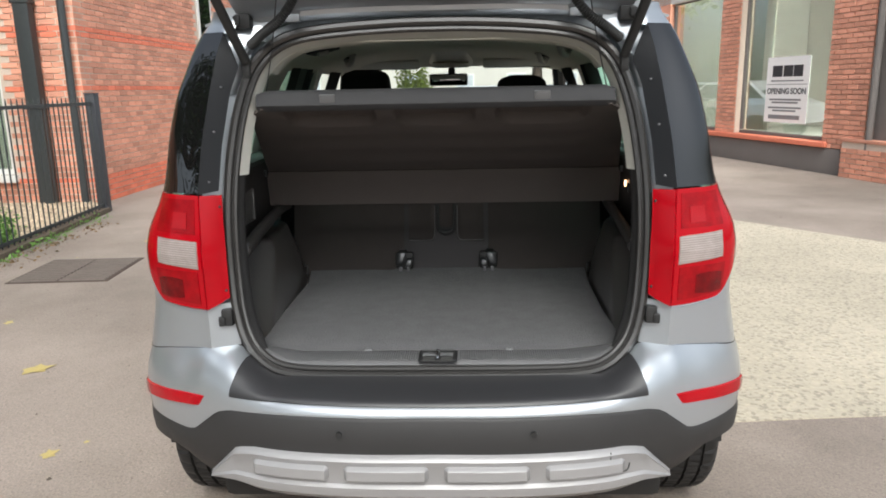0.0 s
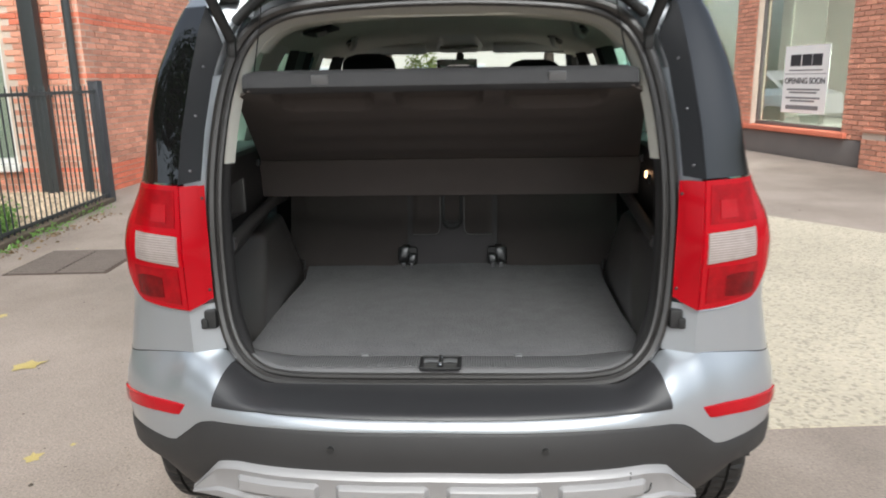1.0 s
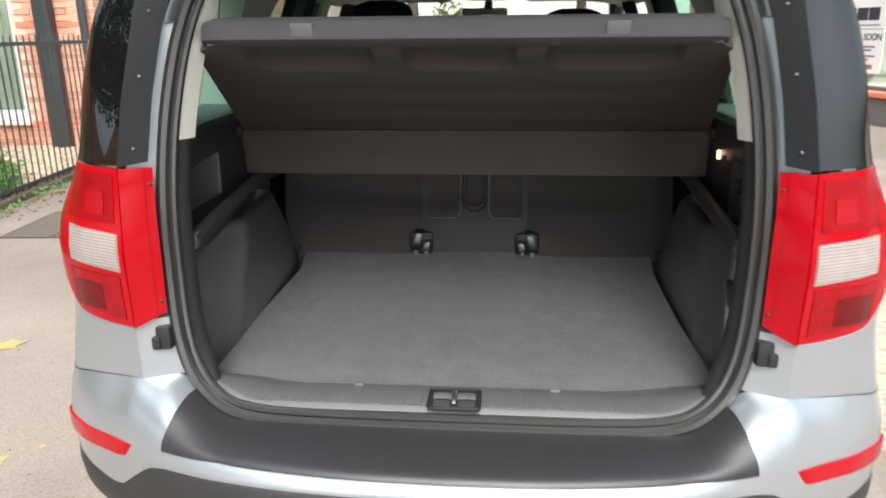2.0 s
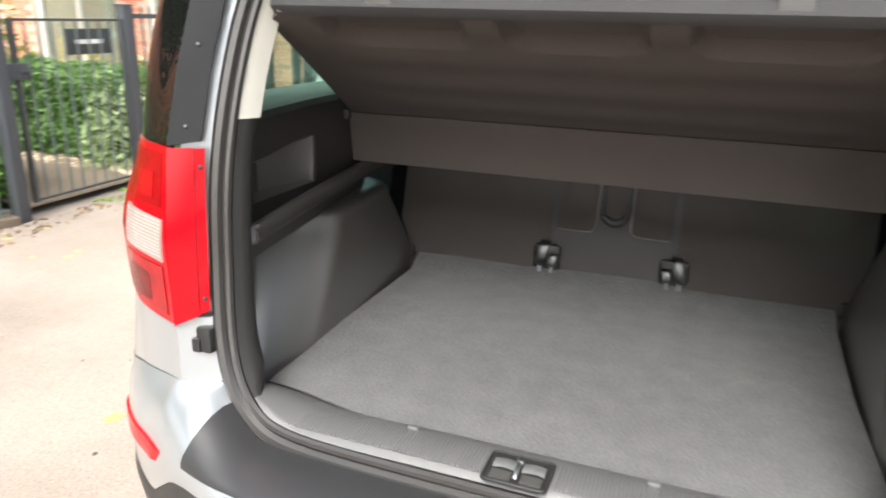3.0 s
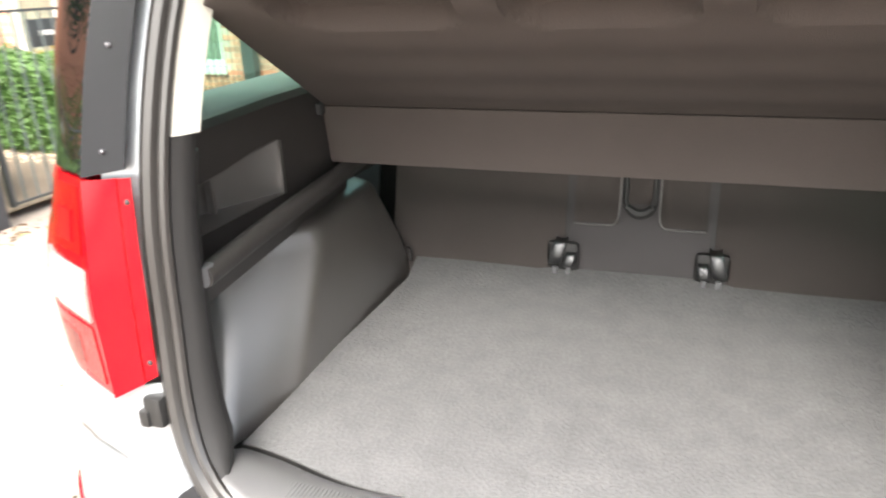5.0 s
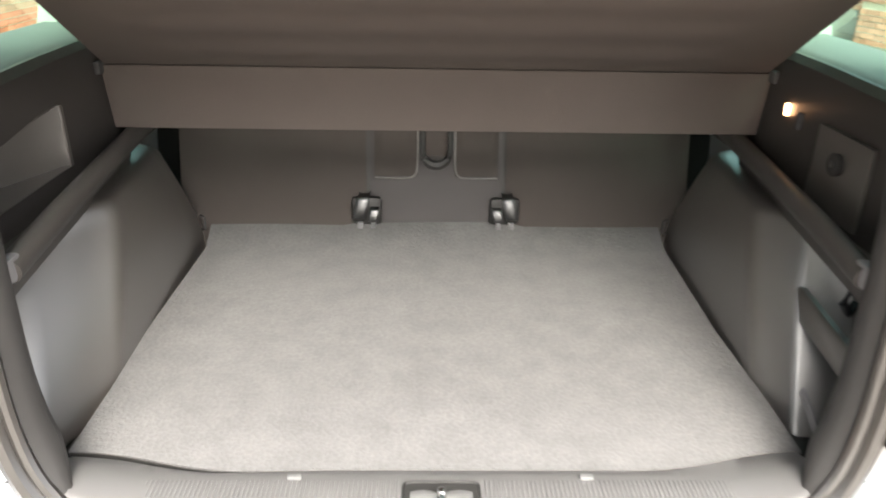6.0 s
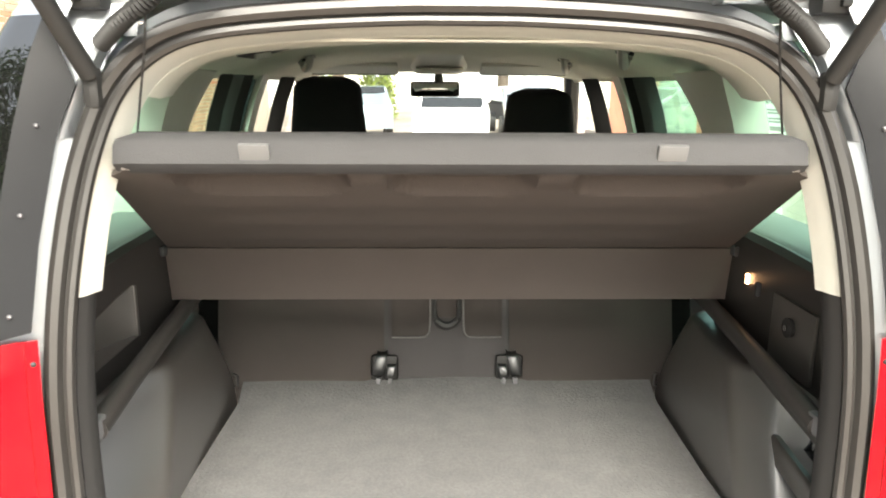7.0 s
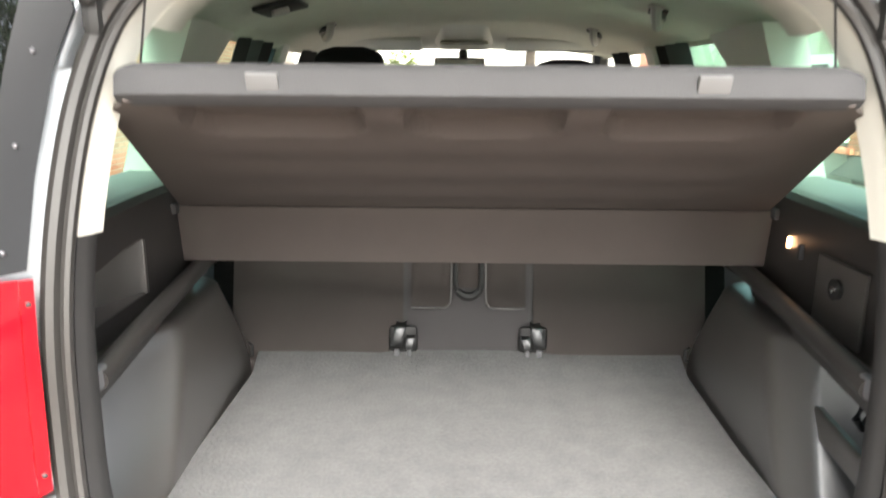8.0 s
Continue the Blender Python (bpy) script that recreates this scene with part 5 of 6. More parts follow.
flank.matrix_local = pose(8.0, 0.0, 0, 0, 0, 90)
bricks(flank, 9.0, 0.0, 3.6, 300, ((4.35, 5.15, 2.32, 3.4),), ((1.52, 1.60), (2.18, 2.33), (0.0, 0.37)), brick_mat, brick_far)
part("small_window", boxed((4.75, 0.0, 2.9), (0.74, 0.03, 1.0), 0.01), white_paint, flank, "white side window")
part("small_pane", boxed((4.75, -0.012, 2.9), (0.56, 0.012, 0.84)), black_gloss, flank)
# unseen roof and back wall, added to keep sky light out of the rooms
part("roof", boxed((3.9, 7.0, 5.72), (8.6, 14.6, 0.22), 0.03), plinth_mat, house)
part("back_wall", boxed((0.15, 7.0, 2.8), (0.28, 13.4, 5.6)), mortar, house, smooth=False)
pipe = part("downpipe", boxed((7.42, -0.10, 2.4), (0.20, 0.14, 4.8), 0.02), iron, house, "dark square downpipe")
part("pipe_bracket", boxed((7.42, -0.10, 1.3), (0.24, 0.16, 0.05), 0.006), iron, pipe)
part("pipe_bracket", boxed((7.42, -0.10, 2.6), (0.24, 0.16, 0.05), 0.006), iron, pipe)
part("downpipe", tubed([(7.90, -0.09, 0.05), (7.90, -0.09, 4.8)], 0.048, 12), iron, house, "dark round downpipe")

# second house far behind the garden
house_b = thing("brick_house", "far red brick house behind the garden", "house", "", "", (-13.5, -3.0, 0), 90)
wall_b = part("wall", boxed((6.0, 0.15, 2.6), (12.0, 0.28, 5.2)), brick_far, house_b, smooth=False)
bricks(wall_b, 12.0, 0.0, 3.0, 0, ((4.0, 5.4, 0.8, 2.0), (8.0, 9.4, 0.8, 2.0)), (), brick_mat, brick_far)
for x0 in (4.0, 8.0):
    window(wall_b, x0, x0 + 1.4, 0.8, 2.0, -0.02)
part("roof", boxed((6.0, 2.0, 5.3), (12.6, 5.0, 0.22), 0.03), plinth_mat, house_b)

# right shop
strip_mat = bpy.data.materials.new("strip_lamp_glow")
strip_mat.use_nodes = True
strip_mat.node_tree.nodes["Principled BSDF"].inputs["Emission Color"].default_value = (1.0, 0.97, 0.9, 1)
strip_mat.node_tree.nodes["Principled BSDF"].inputs["Emission Strength"].default_value = 260.0
shop = thing("shop", "red brick shop front with a large glazed window", "shop", "", "", (5.133, 12.511, 0), -77.5)
part("plinth", boxed((-1.0, 0.15, 0.20), (8.5, 0.30, 0.40), 0.01), plinth_mat, shop, "grey rendered plinth")
part("window_ledge", boxed((0.9, 0.10, 0.455), (4.1, 0.34, 0.085), 0.015), brick_red, shop, "painted red window ledge")
pier = part("pier", boxed((0.02, 0.20, 2.2), (0.62, 0.34, 3.4)), mortar, shop, smooth=False)
pier.matrix_local = pose(-0.30, 0.02, 0.5)
pier.data.transform(Matrix.Translation((0.30, 0, -0.5)))
bricks(pier, 0.64, 0.0, 3.4, 100, (), (), brick_mat, brick_far)
pier2 = part("pier", boxed((0.44, 0.20, 1.75), (0.88, 0.34, 3.5)), mortar, shop, smooth=False)
pier2.matrix_local = pose(2.82, 0.0, 0.41)
bricks(pier2, 0.88, 0.0, 3.4, 150, (), (), brick_mat, brick_far)
wing = part("wing_wall", boxed((2.2, 0.20, 1.9), (4.4, 0.34, 3.8)), plinth_mat, shop, "grey rendered wall beyond the pier", smooth=False)
wing.matrix_local = pose(3.70, 0.06, 0)
part("drainpipe", tubed([(3.80, 0.0, 0.05), (3.80, 0.0, 3.6)], 0.05, 12), plinth_mat, shop)
part("lintel", boxed((1.0, 0.20, 3.6), (9.0, 0.34, 0.9), 0.01), white_paint, shop, "white fascia over the window")
part("flank", boxed((-3.2, 0.20, 2.0), (1.6, 0.34, 4.0)), brick_far, shop, smooth=False)
for u0, u1 in ((0.36, 2.81), (-2.4, -0.31)):
    w = part("shop_window", boxed(((u0 + u1) / 2, 0.16, 1.85), (u1 - u0, 0.008, 2.62)), shop_glass, shop, "large plate glass shop window")
    w.visible_shadow = False
    for c, sz in ((((u0 + u1) / 2, 0.16, 0.53), (u1 - u0, 0.06, 0.06)), (((u0 + u1) / 2, 0.16, 3.15), (u1 - u0, 0.06, 0.06)), ((u0 + 0.03, 0.16, 1.84), (0.06, 0.06, 2.54)), ((u1 - 0.03, 0.16, 1.84), (0.06, 0.06, 2.54))):
        part("frame", boxed(c, sz, 0.006), plinth_mat, w)
part("pale_panel", boxed((0.74, 0.24, 1.85), (0.66, 0.02, 2.55), 0.004), curtain, shop, "pale board behind the glass")
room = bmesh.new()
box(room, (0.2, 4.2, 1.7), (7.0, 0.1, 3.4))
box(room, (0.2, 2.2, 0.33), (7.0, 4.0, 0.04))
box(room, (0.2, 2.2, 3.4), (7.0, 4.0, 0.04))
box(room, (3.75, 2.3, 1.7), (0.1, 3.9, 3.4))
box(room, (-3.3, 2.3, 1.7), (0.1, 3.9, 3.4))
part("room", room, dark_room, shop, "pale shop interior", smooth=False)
part("counter", boxed((2.9, 2.2, 0.75), (1.3, 0.5, 0.80), 0.02), mat("dark_red_counter", (0.22, 0.02, 0.02), 0.5), shop, "dark red counter")
part("counter_top", boxed((2.9, 2.2, 1.19), (1.5, 0.6, 0.05), 0.01), white_paint, shop)
part("shelf_board", boxed((3.0, 2.6, 1.55), (1.2, 0.3, 0.12), 0.01), white_paint, shop)
for i in range(4):
    part("strip_lamp", boxed((1.9 + 0.25 * i, 3.2, 2.05 + 0.12 * i), (0.9, 0.05, 0.03)), strip_mat, shop, "lit strip lamp")
# poster on the glass
poster = thing("poster", "white printed poster fixed to the shop window", "poster", "", "", (5.133, 12.511, 0), -77.5)
poster_paper = mat("white_poster_paper", (0.88, 0.88, 0.87), 0.5, 0, 0.03, 4)
ink = mat("dark_print", (0.03, 0.03, 0.035), 0.6)
ink_grey = mat("grey_print", (0.22, 0.22, 0.23), 0.6)
part("sheet", boxed((1.64, 0.148, 1.30), (1.13, 0.006, 1.12)), poster_paper, poster, smooth=False)
for cx, w in ((1.37, 0.27), (1.66, 0.25), (1.92, 0.24)):
    part("mark", boxed((cx, 0.1435, 1.62), (w, 0.003, 0.19), 0.0), ink, poster, "plain dark block of the shop's mark", smooth=False)
part("print_line", boxed((1.64, 0.1435, 1.455), (0.86, 0.003, 0.02)), ink_grey, poster, smooth=False)
part("print_rule", boxed((1.64, 0.1435, 1.395), (1.06, 0.003, 0.010)), ink_grey, poster, smooth=False)
part("print_line", boxed((1.62, 0.1435, 0.835), (0.84, 0.003, 0.07)), ink_grey, poster, smooth=False)


def lettering(text, size, at, m, parent, bold=0.0):
    c = bpy.data.curves.new("text", "FONT")
    c.body, c.size, c.align_x, c.align_y, c.extrude, c.offset = text, size, "CENTER", "CENTER", 0.001, bold
    ob = new("text", c)
    dg = bpy.context.evaluated_depsgraph_get()
    me = bpy.data.meshes.new_from_object(ob.evaluated_get(dg))
    bpy.data.objects.remove(ob)
    me.materials.clear()
    me.materials.append(m)
    o = new("lettering", me)
    o.parent = parent
    o.matrix_local = pose(*at, 90, 0, 0)
    return o


lettering("OPENING SOON", 0.138, (1.64, 0.142, 1.275), ink, poster, 0.003)
for z, w in ((1.135, 0.84), (1.085, 0.70), (0.995, 0.88), (0.945, 0.62)):
    part("print_line", boxed((1.62, 0.1435, z), (w, 0.003, 0.030)), ink_grey, poster, smooth=False)
low = thing("garden_wall", "low red brick wall beside the shop", "wall", "", "", (5.80, 9.25, 0), -77.5)
lw = part("wall", boxed((0.65, 0.12, 0.27), (1.3, 0.22, 0.54)), mortar, low, smooth=False)
bricks(lw, 1.3, 0.0, 0.50, 0, (), (), brick_mat, brick_far)
part("coping", boxed((0.65, 0.12, 0.56), (1.34, 0.27, 0.05), 0.012), brick_far, low)

# railings


def railing(name, a, b, height, n, label, group, low=0.10, tip=0.08, m=None, rail=0.035):
    """Bars between two flat rails, from a to b on the ground."""
    a, b = Vector((*a, 0)), Vector((*b, 0))
    d = (b - a)
    ang = math.degrees(math.atan2(d.y, d.x))
    top = thing(name, label, "fence", group, "", tuple(a), ang)
    L = d.length
    for z in (height - tip, low):
        part("rail", boxed((L / 2, 0, z), (L, 0.010, rail), 0.002, None, 1), m or iron, top)
    me = None
    for i in range(n):
        x = (i + 0.5) * L / n
        if me is None:
            ob = part("bar", tubed([(0, 0, 0.03), (0, 0, height - 0.03), (0, 0, height)], [0.008, 0.008, 0.003], 8), m or iron, top)
            me = ob.data
        else:
            ob = new("bar", me)
            ob.parent = top
        ob.location.x = x
    return top


def post(x, y, h, w, label):
    t = thing("fence_post", label, "post", "fence posts", "", (x, y, 0))
    part("shaft", boxed((0, 0, h / 2), (w, w, h), 0.006), grey_iron, t)
    part("cap", boxed((0, 0, h), (w + 0.012, w + 0.012, 0.014), 0.004), grey_iron, t)
    return t


railing("railing", (-4.13, 3.60), (-4.46, 6.80), 1.42, 30, "dark iron railing along the garden", "railings")
railing("railing", (-4.95, -0.6), (-4.09, 2.32), 1.295, 26, "grey-green iron railing in front of a hedge", "railings", m=green_iron, rail=0.016)
gate = thing("gate", "dark iron garden gate, closed", "gate", "railings", "", (-4.10, 2.53, 0), 91)
for x in (0.015, 0.965):
    part("stile", boxed((x, 0, 0.71), (0.036, 0.036, 1.22), 0.003, None, 1), iron, gate)
for z in (0.115, 1.31):
    part("rail", boxed((0.49, 0, z), (0.93, 0.012, 0.018), 0.002, None, 1), iron, gate)
for i in range(8):
    part("bar", tubed([(0.115 + 0.107 * i, 0, 0.115), (0.115 + 0.107 * i, 0, 1.31)], 0.008, 8), green_iron, gate)
post(-4.485, 6.86, 1.46, 0.12, "dark square steel fence post")
post(-4.08, 2.40, 1.42, 0.085, "grey square steel gate post")
post(-4.13, 3.56, 1.42, 0.085, "grey square steel gate post")


def leaf_cloud(n, place, size, seed):
    """Many small folded leaves."""
    rnd = random.Random(seed)
    vs, fs = [], []
    for _ in range(n):
        c = Vector(place(rnd))
        s = size * rnd.uniform(0.6, 1.3)
        q = Euler((rnd.uniform(-1.2, 1.2), rnd.uniform(-1.2, 1.2), rnd.uniform(0, 6.28))).to_matrix()
        k = len(vs)
        for p in ((0, -1, 0), (0.42, 0, 0.12), (0, 1, -0.1), (-0.42, 0, 0.12)):
            vs.append(c + q @ (Vector(p) * s))
        fs += [(k, k + 1, k + 2), (k, k + 2, k + 3)]
    me_bm = bmesh.new()
    me = bpy.data.meshes.new("leaves")
    me.from_pydata([tuple(v) for v in vs], [], fs)
    me_bm.from_mesh(me)
    bpy.data.meshes.remove(me)
    return me_bm


def hedge_place(x0, x1, y0, y1, h):
    def f(r):
        while True:
            x, y, z = r.uniform(x0, x1), r.uniform(y0, y1), r.uniform(0.02, h)
            edge = min(x - x0, x1 - x, h - z, 0.3)
            if edge < 0.28 and z < h * (0.85 + 0.15 * noise.noise((x * 1.7, y * 1.7, 0))):
                return (x + (y - 2.3) * 0.29, y, z)
    return f


gate_sign = thing("gate_sign", "dark sign plate with an unreadable white line, on the gate", "sign", "", "", (-4.14, 3.20, 1.16), 90)
part("plate", boxed((0, 0, 0), (0.41, 0.012, 0.18), 0.004), iron, gate_sign)
part("print_line", boxed((0, -0.009, 0), (0.25, 0.004, 0.030)), white_paint, gate_sign, smooth=False)
part("print_line", boxed((0, 0.009, 0), (0.25, 0.004, 0.030)), white_paint, gate_sign, smooth=False)
latch_plate = thing("gate_latch", "grey steel latch box between post and gate", "latch", "", "", (-4.09, 2.53, 0.985))
part("box", boxed((0, 0, 0), (0.05, 0.155, 0.105), 0.006), grey_iron, latch_plate)
part("lever", boxed((0.03, 0.06, 0.0), (0.02, 0.10, 0.02), 0.004), grey_iron, latch_plate)

# kerbs at the fences' foot
kerb_mat = mat("dirty_brown_stone", (0.11, 0.085, 0.06), 0.9, 0, 0.35, 5, 0.5, 60, 0.3)
for (x0, y0), (x1, y1) in (((-4.95, -0.6), (-4.07, 2.36)), ((-4.11, 3.56), (-4.47, 6.85))):
    L = math.hypot(x1 - x0, y1 - y0)
    k = thing("kerb", "weathered stone edging under the railing", "kerb", "kerbs", "structure", (x0, y0, 0), math.degrees(math.atan2(y1 - y0, x1 - x0)))
    n = int(L / 0.6)
    for i in range(n):
        part("stone", boxed(((i + 0.5) * L / n, 0, 0.012), (L / n - 0.008, 0.12, 0.09), 0.012), kerb_mat, k)

# hedges, shrubs, bed, lawn
def hedge_end_place(r):
    """The hedge's rounded end beside the gate post."""
    a, b = r.uniform(0, 6.283), r.uniform(0.02, 1.0)
    k = (0.72 + 0.28 * r.random()) * math.sqrt(max(0.05, 1 - 0.8 * b ** 4))
    return (-4.98 + 0.50 * k * math.cos(a), 2.52 + 0.40 * k * math.sin(a), 0.96 * b)


hedge = thing("hedge", "dense bright green broad-leaved hedge", "hedge")
part("leaves", leaf_cloud(10000, hedge_place(-5.3, -4.30, -0.6, 2.42, 1.08), 0.060, 3), leaf_a, hedge, smooth=False)
# inner leaves and core darker: the hedge's inner shade put into their colour
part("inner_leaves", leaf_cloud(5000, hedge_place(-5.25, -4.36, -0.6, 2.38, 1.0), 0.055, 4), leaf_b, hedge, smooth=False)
part("end_leaves", leaf_cloud(3200, hedge_end_place, 0.052, 5), leaf_a, hedge, smooth=False)
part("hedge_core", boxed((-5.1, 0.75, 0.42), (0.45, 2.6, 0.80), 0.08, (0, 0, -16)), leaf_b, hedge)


def bush(name, label, c, r, h, n, size, m, seed):
    t = thing(name, label, "bush", "", "", (*c, 0))

    def f(rr):
        a, b = rr.uniform(0, 6.283), rr.uniform(0, 1)
        k = (0.55 + 0.45 * rr.random()) * (0.85 + 0.3 * noise.noise((3 * math.cos(a), 3 * math.sin(a), b * 3 + seed)))
        return (r * k * math.cos(a) * math.sqrt(max(0.05, 1 - b * b * 0.8)), r * k * math.sin(a) * math.sqrt(max(0.05, 1 - b * b * 0.8)), 0.03 + h * b * k)
    part("leaves", leaf_cloud(n, f, size, seed), m, t, smooth=False)
    for i in range(5):
        a = i * 1.26
        part("stem", tubed([(0, 0, 0), (0.3 * r * math.cos(a), 0.3 * r * math.sin(a), h * 0.4), (0.6 * r * math.cos(a), 0.6 * r * math.sin(a), h * 0.75)], [0.012, 0.008, 0.004], 6), bark, t)
    return t


leaf_c = mat("yellow_green_leaf", (0.22, 0.28, 0.05), 0.5, 0, 0.35, 4, 0.1, 60, 0.2)
leaf_hedge = mat("clipped_hedge_leaf", (0.075, 0.15, 0.035), 0.5, 0, 0.35, 4, 0.1, 60, 0.2)
flower_yellow = mat("yellow_flower", (0.55, 0.45, 0.03), 0.6, 0, 0.3, 8)
leaf_d = mat("pale_flowering_leaf", (0.20, 0.27, 0.12), 0.5, 0, 0.35, 4, 0.1, 60, 0.2)
bush("shrub", "pale green flowering shrub behind the railing", (-4.75, 4.15), 0.55, 0.95, 2600, 0.035, leaf_d, 11)
bush("shrub", "low green shrub at the bed's edge", (-4.85, 5.05), 0.40, 0.45, 1200, 0.03, leaf_a, 12)
bush("shrub", "low green ground cover by the fence", (-4.62, 4.75), 0.35, 0.20, 700, 0.03, leaf_a, 13)
hedge_b = thing("hedge", "clipped dark green hedge along the garden path", "hedge", "", "", (0, 0, 0))


def path_hedge_place(r):
    while True:
        x, y, z = r.uniform(-8.6, -4.80), r.uniform(3.95, 5.0), r.uniform(0.02, 0.95)
        if min(y - 3.95, 0.95 - z, -4.80 - x) < 0.16 and z < 0.95 * (0.9 + 0.1 * noise.noise((x * 2, y * 2, 0))):
            return (x, y, z)


part("leaves", leaf_cloud(11000, path_hedge_place, 0.034, 14), leaf_hedge, hedge_b, smooth=False)
# dark core puts the shade behind the leaves into its colour
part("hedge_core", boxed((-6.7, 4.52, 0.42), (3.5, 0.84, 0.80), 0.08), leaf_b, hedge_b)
bush("flowering_plant", "plant with yellow flowers behind the path hedge", (-6.4, 5.2), 0.45, 1.15, 700, 0.035, flower_yellow, 15)
bush("shrub", "yellow-green shrub in front of the far house", (-8.2, 1.6), 1.0, 1.7, 3500, 0.06, leaf_c, 16)
bush("shrub", "yellow-green shrub in front of the far house", (-9.5, 3.4), 1.0, 1.9, 3500, 0.06, leaf_c, 17)
bm = bmesh.new()
f = bm.faces.new([bm.verts.new(p) for p in ((-13.2, -3, 0.02), (-5.0, -3, 0.02), (-4.75, 0.0, 0.02), (-4.16, 2.3, 0.02), (-6.2, 2.6, 0.02), (-13.2, 3.0, 0.02))])
setting("lawn", bm, grass_mat, "lawn in the front garden", "lawn")
bm = bmesh.new()
f = bm.faces.new([bm.verts.new(p) for p in ((-4.22, 3.6, 0.05), (-4.55, 6.8, 0.05), (-5.0, 7.40, 0.05), (-12.5, 7.40, 0.05), (-12.5, 4.0, 0.05))])
setting("garden_bed", bm, pebble_mat, "bed of buff pebbles inside the railing", "garden bed")
bm = bmesh.new()
bm.faces.new([bm.verts.new(p) for p in ((-4.17, 2.50, 0.055), (-4.19, 3.55, 0.055), (-5.1, 4.02, 0.055), (-9.5, 4.10, 0.055), (-9.5, 3.15, 0.055), (-5.4, 2.85, 0.055))])
setting("garden_path", bm, path_mat, "buff paved path from the gate to the house", "path")
rnd = random.Random(8)
vs, fs = [], []
for _ in range(2600):
    cx, cy, r = rnd.uniform(-6.4, -4.3), rnd.uniform(3.7, 7.35), rnd.uniform(0.012, 0.032)
    if cx > -4.24 - 0.105 * (cy - 3.6) - 0.05:
        continue
    k = len(vs)
    vs += [(cx + r, cy, 0.05), (cx, cy + r * 0.8, 0.05), (cx - r, cy, 0.05), (cx, cy - r * 0.8, 0.05), (cx, cy, 0.05 + r * 0.9)]
    fs += [(k, k + 1, k + 4), (k + 1, k + 2, k + 4), (k + 2, k + 3, k + 4), (k + 3, k, k + 4)]
d = bpy.data.meshes.new("pebbles")
d.from_pydata(vs, [], fs)
d.materials.append(mat("pebble", (0.46, 0.37, 0.26), 0.7, 0, 0.2, 9, per_island=0.4))
tagged(new("pebbles", d), "buff pebbles spread over the bed", "pebbles", "", "stuff")


def tree(c, h, spread, n, size, m, seed, label, girth=0.03):
    t = thing("tree", label, "tree", "trees", "", (*c, 0))
    rr = random.Random(seed)
    top = Vector((rr.uniform(-0.3, 0.3), rr.uniform(-0.3, 0.3), h * 0.62))
    r0 = girth * h
    part("trunk", tubed(catmull([(0, 0, -0.05), (0.05, 0.03, h * 0.2), (0.5 * top.x, 0.5 * top.y, h * 0.42), tuple(top)], 12), [r0 * (1.25 - 0.85 * i / 11) for i in range(12)], 10), bark, t)
    tips = []
    for i in range(11):
        a = i * 2.4 + rr.uniform(-0.3, 0.3)
        z0 = h * rr.uniform(0.28, 0.58)
        L = spread * rr.uniform(0.55, 1.0)
        e = Vector((L * math.cos(a), L * math.sin(a), z0 + h * rr.uniform(0.12, 0.36)))
        s0 = Vector((0.5 * top.x, 0.5 * top.y, z0))
        part("limb", tubed([s0, s0 + (e - s0) * 0.5 + Vector((0, 0, 0.06 * h)), e], [r0 * 0.4, r0 * 0.25, r0 * 0.08], 7), bark, t)
        tips += [e, s0 + (e - s0) * 0.65 + Vector((0, 0, 0.05 * h))]
    tips.append(top + Vector((0, 0, 0.2 * h)))

    def f(q):
        p = q.choice(tips)
        r = spread * 0.42
        v = Vector((q.gauss(0, 1), q.gauss(0, 1), q.gauss(0, 0.75)))
        v = v.normalized() * r * (0.35 + 0.65 * q.random())
        return p + v
    part("crown", leaf_cloud(n, f, size, seed + 1), m, t, smooth=False)
    return t


tree((-7.35, 4.55), 6.0, 1.9, 4500, 0.07, leaf_c, 21, "young tree with yellow-green leaves in the garden", 0.015)
tree((-3.5, 27.0), 8.0, 3.2, 5000, 0.16, leaf_c, 22, "street tree with yellow-green leaves ahead of the car")
tree((3.5, 34.0), 9.0, 3.5, 5000, 0.18, leaf_b, 23, "dark green street tree in the distance")
tree((-7.5, -8.5), 9.0, 3.4, 7000, 0.13, leaf_b, 24, "tall green tree behind the yard")
tree((-1.5, -15.0), 9.5, 3.6, 6000, 0.15, leaf_b, 26, "tall green tree behind the yard")
tree((8.0, -11.0), 9.0, 3.4, 6000, 0.14, leaf_b, 25, "tall green tree behind the yard")
tree((-9.4, -1.0), 6.5, 2.3, 6500, 0.11, leaf_b, 29, "dark green tree in the front garden", 0.015)
bush("shrub", "yellow-green shrub under the garden tree", (-8.2, -0.2), 1.3, 2.3, 3500, 0.06, leaf_c, 65)
tree((-9.0, -4.0), 8.5, 3.2, 5000, 0.14, leaf_b, 27, "tall green tree beside the yard")
tree((-6.6, -5.6), 8.0, 3.0, 5000, 0.13, leaf_b, 28, "tall green tree beside the yard")
bush("shrub", "yellow-green garden shrub behind the hedge", (-7.2, 2.2), 0.9, 2.1, 2600, 0.05, leaf_c, 61)
bush("shrub", "yellow-green garden shrub behind the hedge", (-8.0, 4.9), 1.0, 2.4, 2600, 0.05, leaf_c, 62)

bush("shrub", "large yellow-green shrub at the street's end", (-2.2, 30.0), 1.0, 2.9, 2400, 0.11, leaf_c, 63)
bush("shrub", "large yellow-green shrub at the street's end", (-4.2, 31.0), 1.2, 2.4, 2400, 0.11, leaf_c, 64)

# parked cars and a pale building further up the street


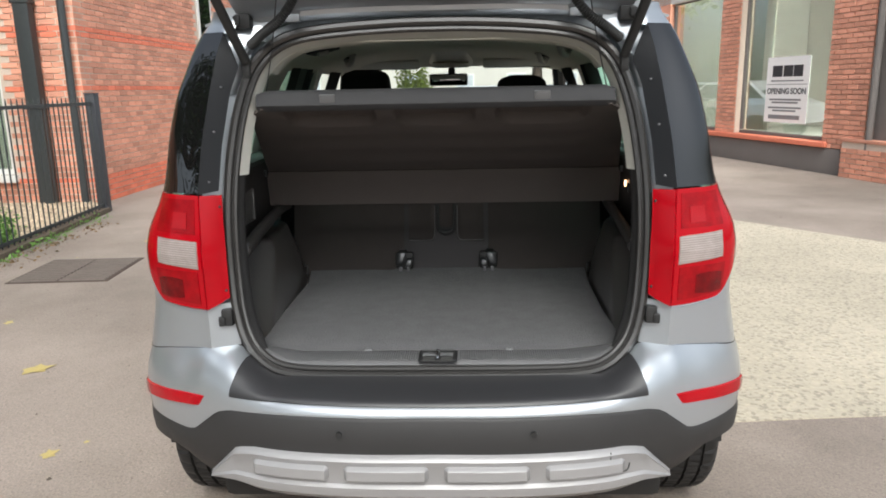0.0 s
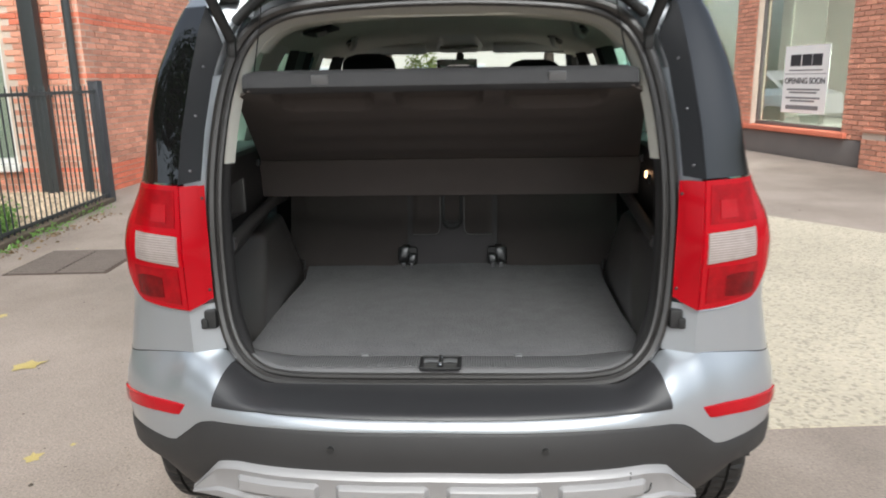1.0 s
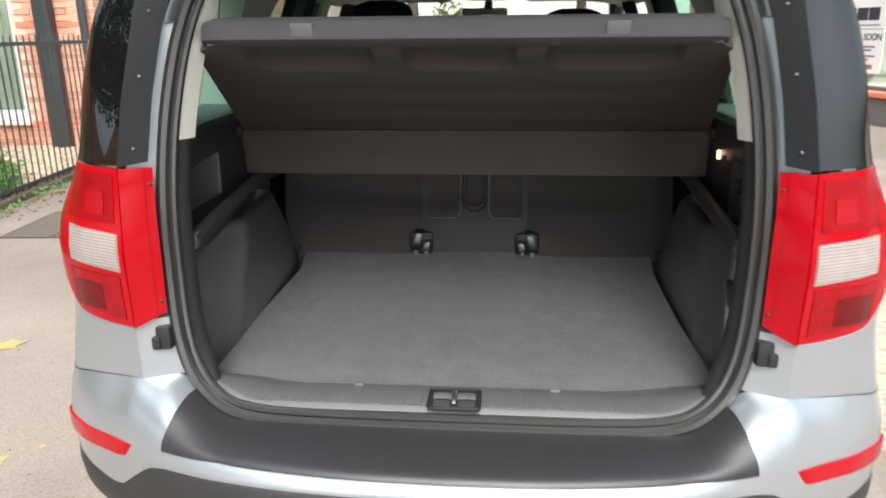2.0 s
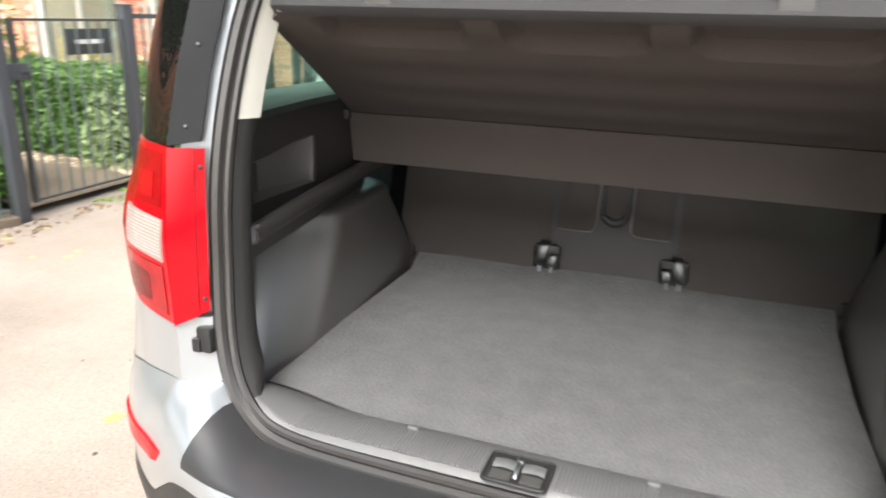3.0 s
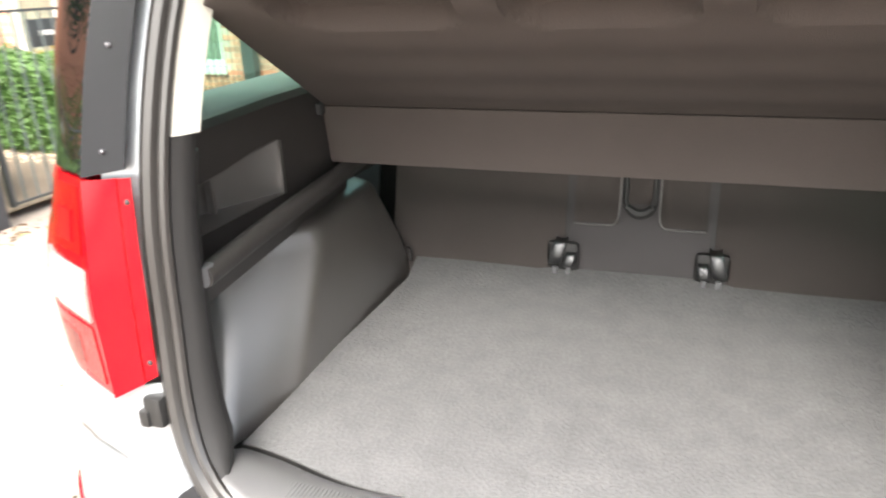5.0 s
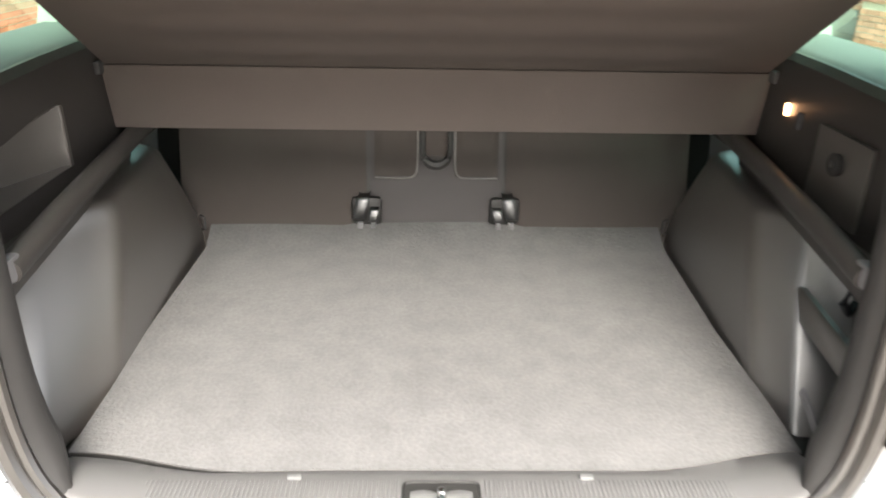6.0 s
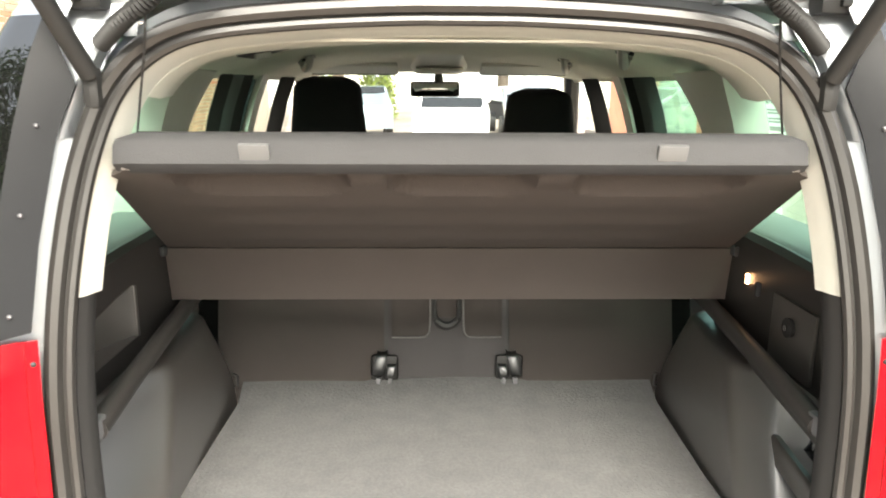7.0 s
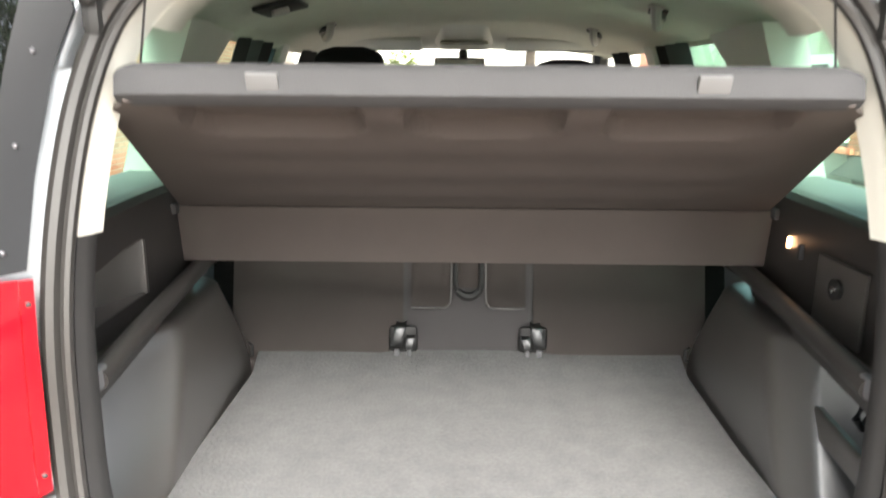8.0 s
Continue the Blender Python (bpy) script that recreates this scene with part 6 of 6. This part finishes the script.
def far_car(x, y, rz, paint, label):
    t = thing("parked_car", label, "car", "parked cars", "", (x, y, 0), rz)
    prof = [(-2.0, 0.35), (-2.05, 0.75), (-1.9, 0.95), (-1.1, 1.0), (-0.55, 1.45), (0.9, 1.48), (1.6, 1.0), (2.0, 0.9), (2.05, 0.4)]
    rows = []
    for w, k in ((-0.85, 0.93), (-0.80, 1.0), (0.80, 1.0), (0.85, 0.93)):
        rows.append([(w * (1 - 0.16 * max(0, z - 1.0) / 0.48), yy, 0.35 + (z - 0.35) * k) for yy, z in prof])
    bm = lofted(rows)
    bmesh.ops.holes_fill(bm, edges=bm.edges[:])
    part("body", bm, paint, t)
    for sd in (-1, 1):
        part("side_window", lofted([[(sd * 0.815, -0.95, 1.03), (sd * 0.815, 1.45, 1.03)], [(sd * 0.755, -0.5, 1.39), (sd * 0.755, 0.85, 1.40)]], 0.006), black_gloss, t)
        for yy in (-1.25, 1.25):
            bm = bmesh.new()
            bmesh.ops.create_cone(bm, cap_ends=True, segments=20, radius1=0.31, radius2=0.30, depth=0.2, matrix=pose(sd * 0.76, yy, 0.31, 0, 90))
            part("wheel", bm, rubber, t)
    for yy, y2 in ((1.60, 0.93), (-1.12, -0.57)):
        part("windscreen", lofted([[(-0.70, yy, 1.02), (0.70, yy, 1.02)], [(-0.66, y2, 1.44), (0.66, y2, 1.44)]], 0.01), black_gloss, t)
    return t


car_white = mat("white_car_paint", (0.75, 0.76, 0.77), 0.3, 0, 0.02, 3, coat=1.0)
car_blue = mat("blue_car_paint", (0.34, 0.42, 0.50), 0.3, 0.2, 0.02, 3, coat=1.0)
far_car(0.6, 17.0, 176, car_white, "white parked hatchback up the street")
far_car(-2.0, 20.5, 5, car_blue, "pale blue parked hatchback up the street")
far_car(2.9, 22.0, 183, silver, "silver parked hatchback up the street")
far_pane = mat("pale_far_pane", (0.52, 0.57, 0.61), 0.2, 0, 0.2, 1)
far_house = thing("far_building", "pale rendered building at the street's end", "house", "", "", (0, 48, 0))
part("wall", boxed((0, 2, 3.0), (34, 4, 6.0), 0.05), mat("pale_render", (0.62, 0.60, 0.55), 0.9, 0, 0.1, 1), far_house, smooth=False)
part("roof", boxed((0, 2, 6.3), (35, 5, 0.6), 0.05), plinth_mat, far_house)
for i in range(9):
    for z in (1.6, 4.4):
        w = part("window", boxed((-14 + 3.5 * i, -0.01, z), (1.3, 0.06, 1.5), 0.01), white_paint, far_house)
        part("pane", boxed((-14 + 3.5 * i, -0.045, z), (1.1, 0.03, 1.3)), far_pane, w)

# weeds and brown leaf litter along the railings' foot
def weed_place(q):
    f = q.random()
    return Vector((-3.98 - 0.30 * f + q.gauss(0, 0.05), 3.0 + 3.4 * f, abs(q.gauss(0, 0.05)) * (0.3 + 0.7 * math.sin(9 * f) ** 2)))


def litter_place(q):
    f = q.random()
    return Vector((-3.92 - 0.25 * f + abs(q.gauss(0, 0.13)), 0.4 + 5.6 * f, 0.004 + 0.006 * q.random()))


ob = part("weeds", leaf_cloud(320, weed_place, 0.024, 91), leaf_a, None, smooth=False)
tagged(ob, "low green weeds growing along the railing's foot", "weeds", "", "stuff")
ob = part("leaf_litter", leaf_cloud(420, litter_place, 0.022, 92), mat("brown_leaf_litter", (0.17, 0.11, 0.055), 0.85, 0, 0.3, 9, per_island=0.5), None, smooth=False)
tagged(ob, "brown leaf litter and twigs on the asphalt", "leaf litter", "", "stuff")

# loose stones and crumbs of dirt on the yard
rnd = random.Random(77)
vs, fs = [], []
for n in range(1500):
    if n < 800:
        f = rnd.random()
        x, y = -3.95 - 0.3 * f + abs(rnd.gauss(0, 0.16)), 0.2 + 6.4 * f
    else:
        x, y = rnd.uniform(-3.9, 3.5), rnd.uniform(-1.2, 6.0)
        if abs(x) < 0.95 and y > -0.1:
            continue
    r = rnd.uniform(0.003, 0.008) * (1.6 if rnd.random() < 0.08 else 1)
    k = len(vs)
    a = rnd.uniform(0, 6.28)
    for i in range(5):
        q = r * rnd.uniform(0.7, 1.2)
        vs.append((x + q * math.cos(a + i * 1.2566), y + q * math.sin(a + i * 1.2566), 0.001))
    vs.append((x, y, r * rnd.uniform(0.4, 0.9)))
    fs += [(k + i, k + (i + 1) % 5, k + 5) for i in range(5)]
d = bpy.data.meshes.new("loose_stones")
d.from_pydata(vs, [], fs)
d.materials.append(mat("loose_stone", (0.198, 0.162, 0.126), 0.85, 0, 0.2, 9, per_island=0.6))
tagged(new("loose_stones", d), "small loose stones and crumbs of dirt on the asphalt", "stones", "", "stuff")

# iron cover, fallen leaves, twigs
cover = thing("manhole_cover", "worn iron access cover set in the asphalt", "manhole cover", "", "", (-3.20, 3.84, 0.0), 4)
# shade between the ribs is put into the frame's dark brown
part("frame", boxed((0, 0, 0.0), (0.80, 0.80, 0.012), 0.003), mat("cover_gap_shade", (0.075, 0.055, 0.042), 0.9, 0.1, 0.3, 8, 0.4, 80, 0.3), cover)
for i in range(13):
    for j in range(2):
        part("rib", boxed((-0.19 + 0.38 * j, -0.36 + 0.06 * i, 0.007), (0.36, 0.026, 0.014), 0.002, None, 1), manhole_mat, cover)


def leaf_mesh(seed):
    q = random.Random(seed)
    bm = bmesh.new()
    c = bm.verts.new((0, 0, 0.004))
    out = []
    for i in range(15):
        a = 2 * math.pi * i / 15
        r = (1.0 if i % 3 == 0 else 0.66) * (0.7 + 0.35 * q.random())
        out.append(bm.verts.new((r * math.cos(a), r * math.sin(a), 0.002 + 0.12 * q.random())))
    for i in range(15):
        bm.faces.new((c, out[i], out[(i + 1) % 15]))
    return bm


rnd = random.Random(5)
spots = [(-2.25, 1.65, 0.10), (-1.65, 0.73, 0.055), (-2.92, 2.45, 0.05), (-1.35, 1.9, 0.02)] + [(rnd.uniform(-3.9, -1.2), rnd.uniform(-0.4, 5.5), rnd.uniform(0.014, 0.04)) for _ in range(12)] + [(rnd.uniform(-4.0, -3.2), rnd.uniform(0.2, 2.2), rnd.uniform(0.03, 0.06)) for _ in range(14)]
for n, (x, y, r) in enumerate(spots):
    ob = part("fallen_leaf", leaf_mesh(n), leaf_yellow, None, smooth=False)
    ob.matrix_world = pose(x, y, 0.002, 0, 0, rnd.uniform(0, 360)) @ Matrix.Diagonal((r, r * 0.8, r * 0.35, 1))
    tagged(ob, "dry yellow fallen leaf on the asphalt", "leaf", "fallen leaves")
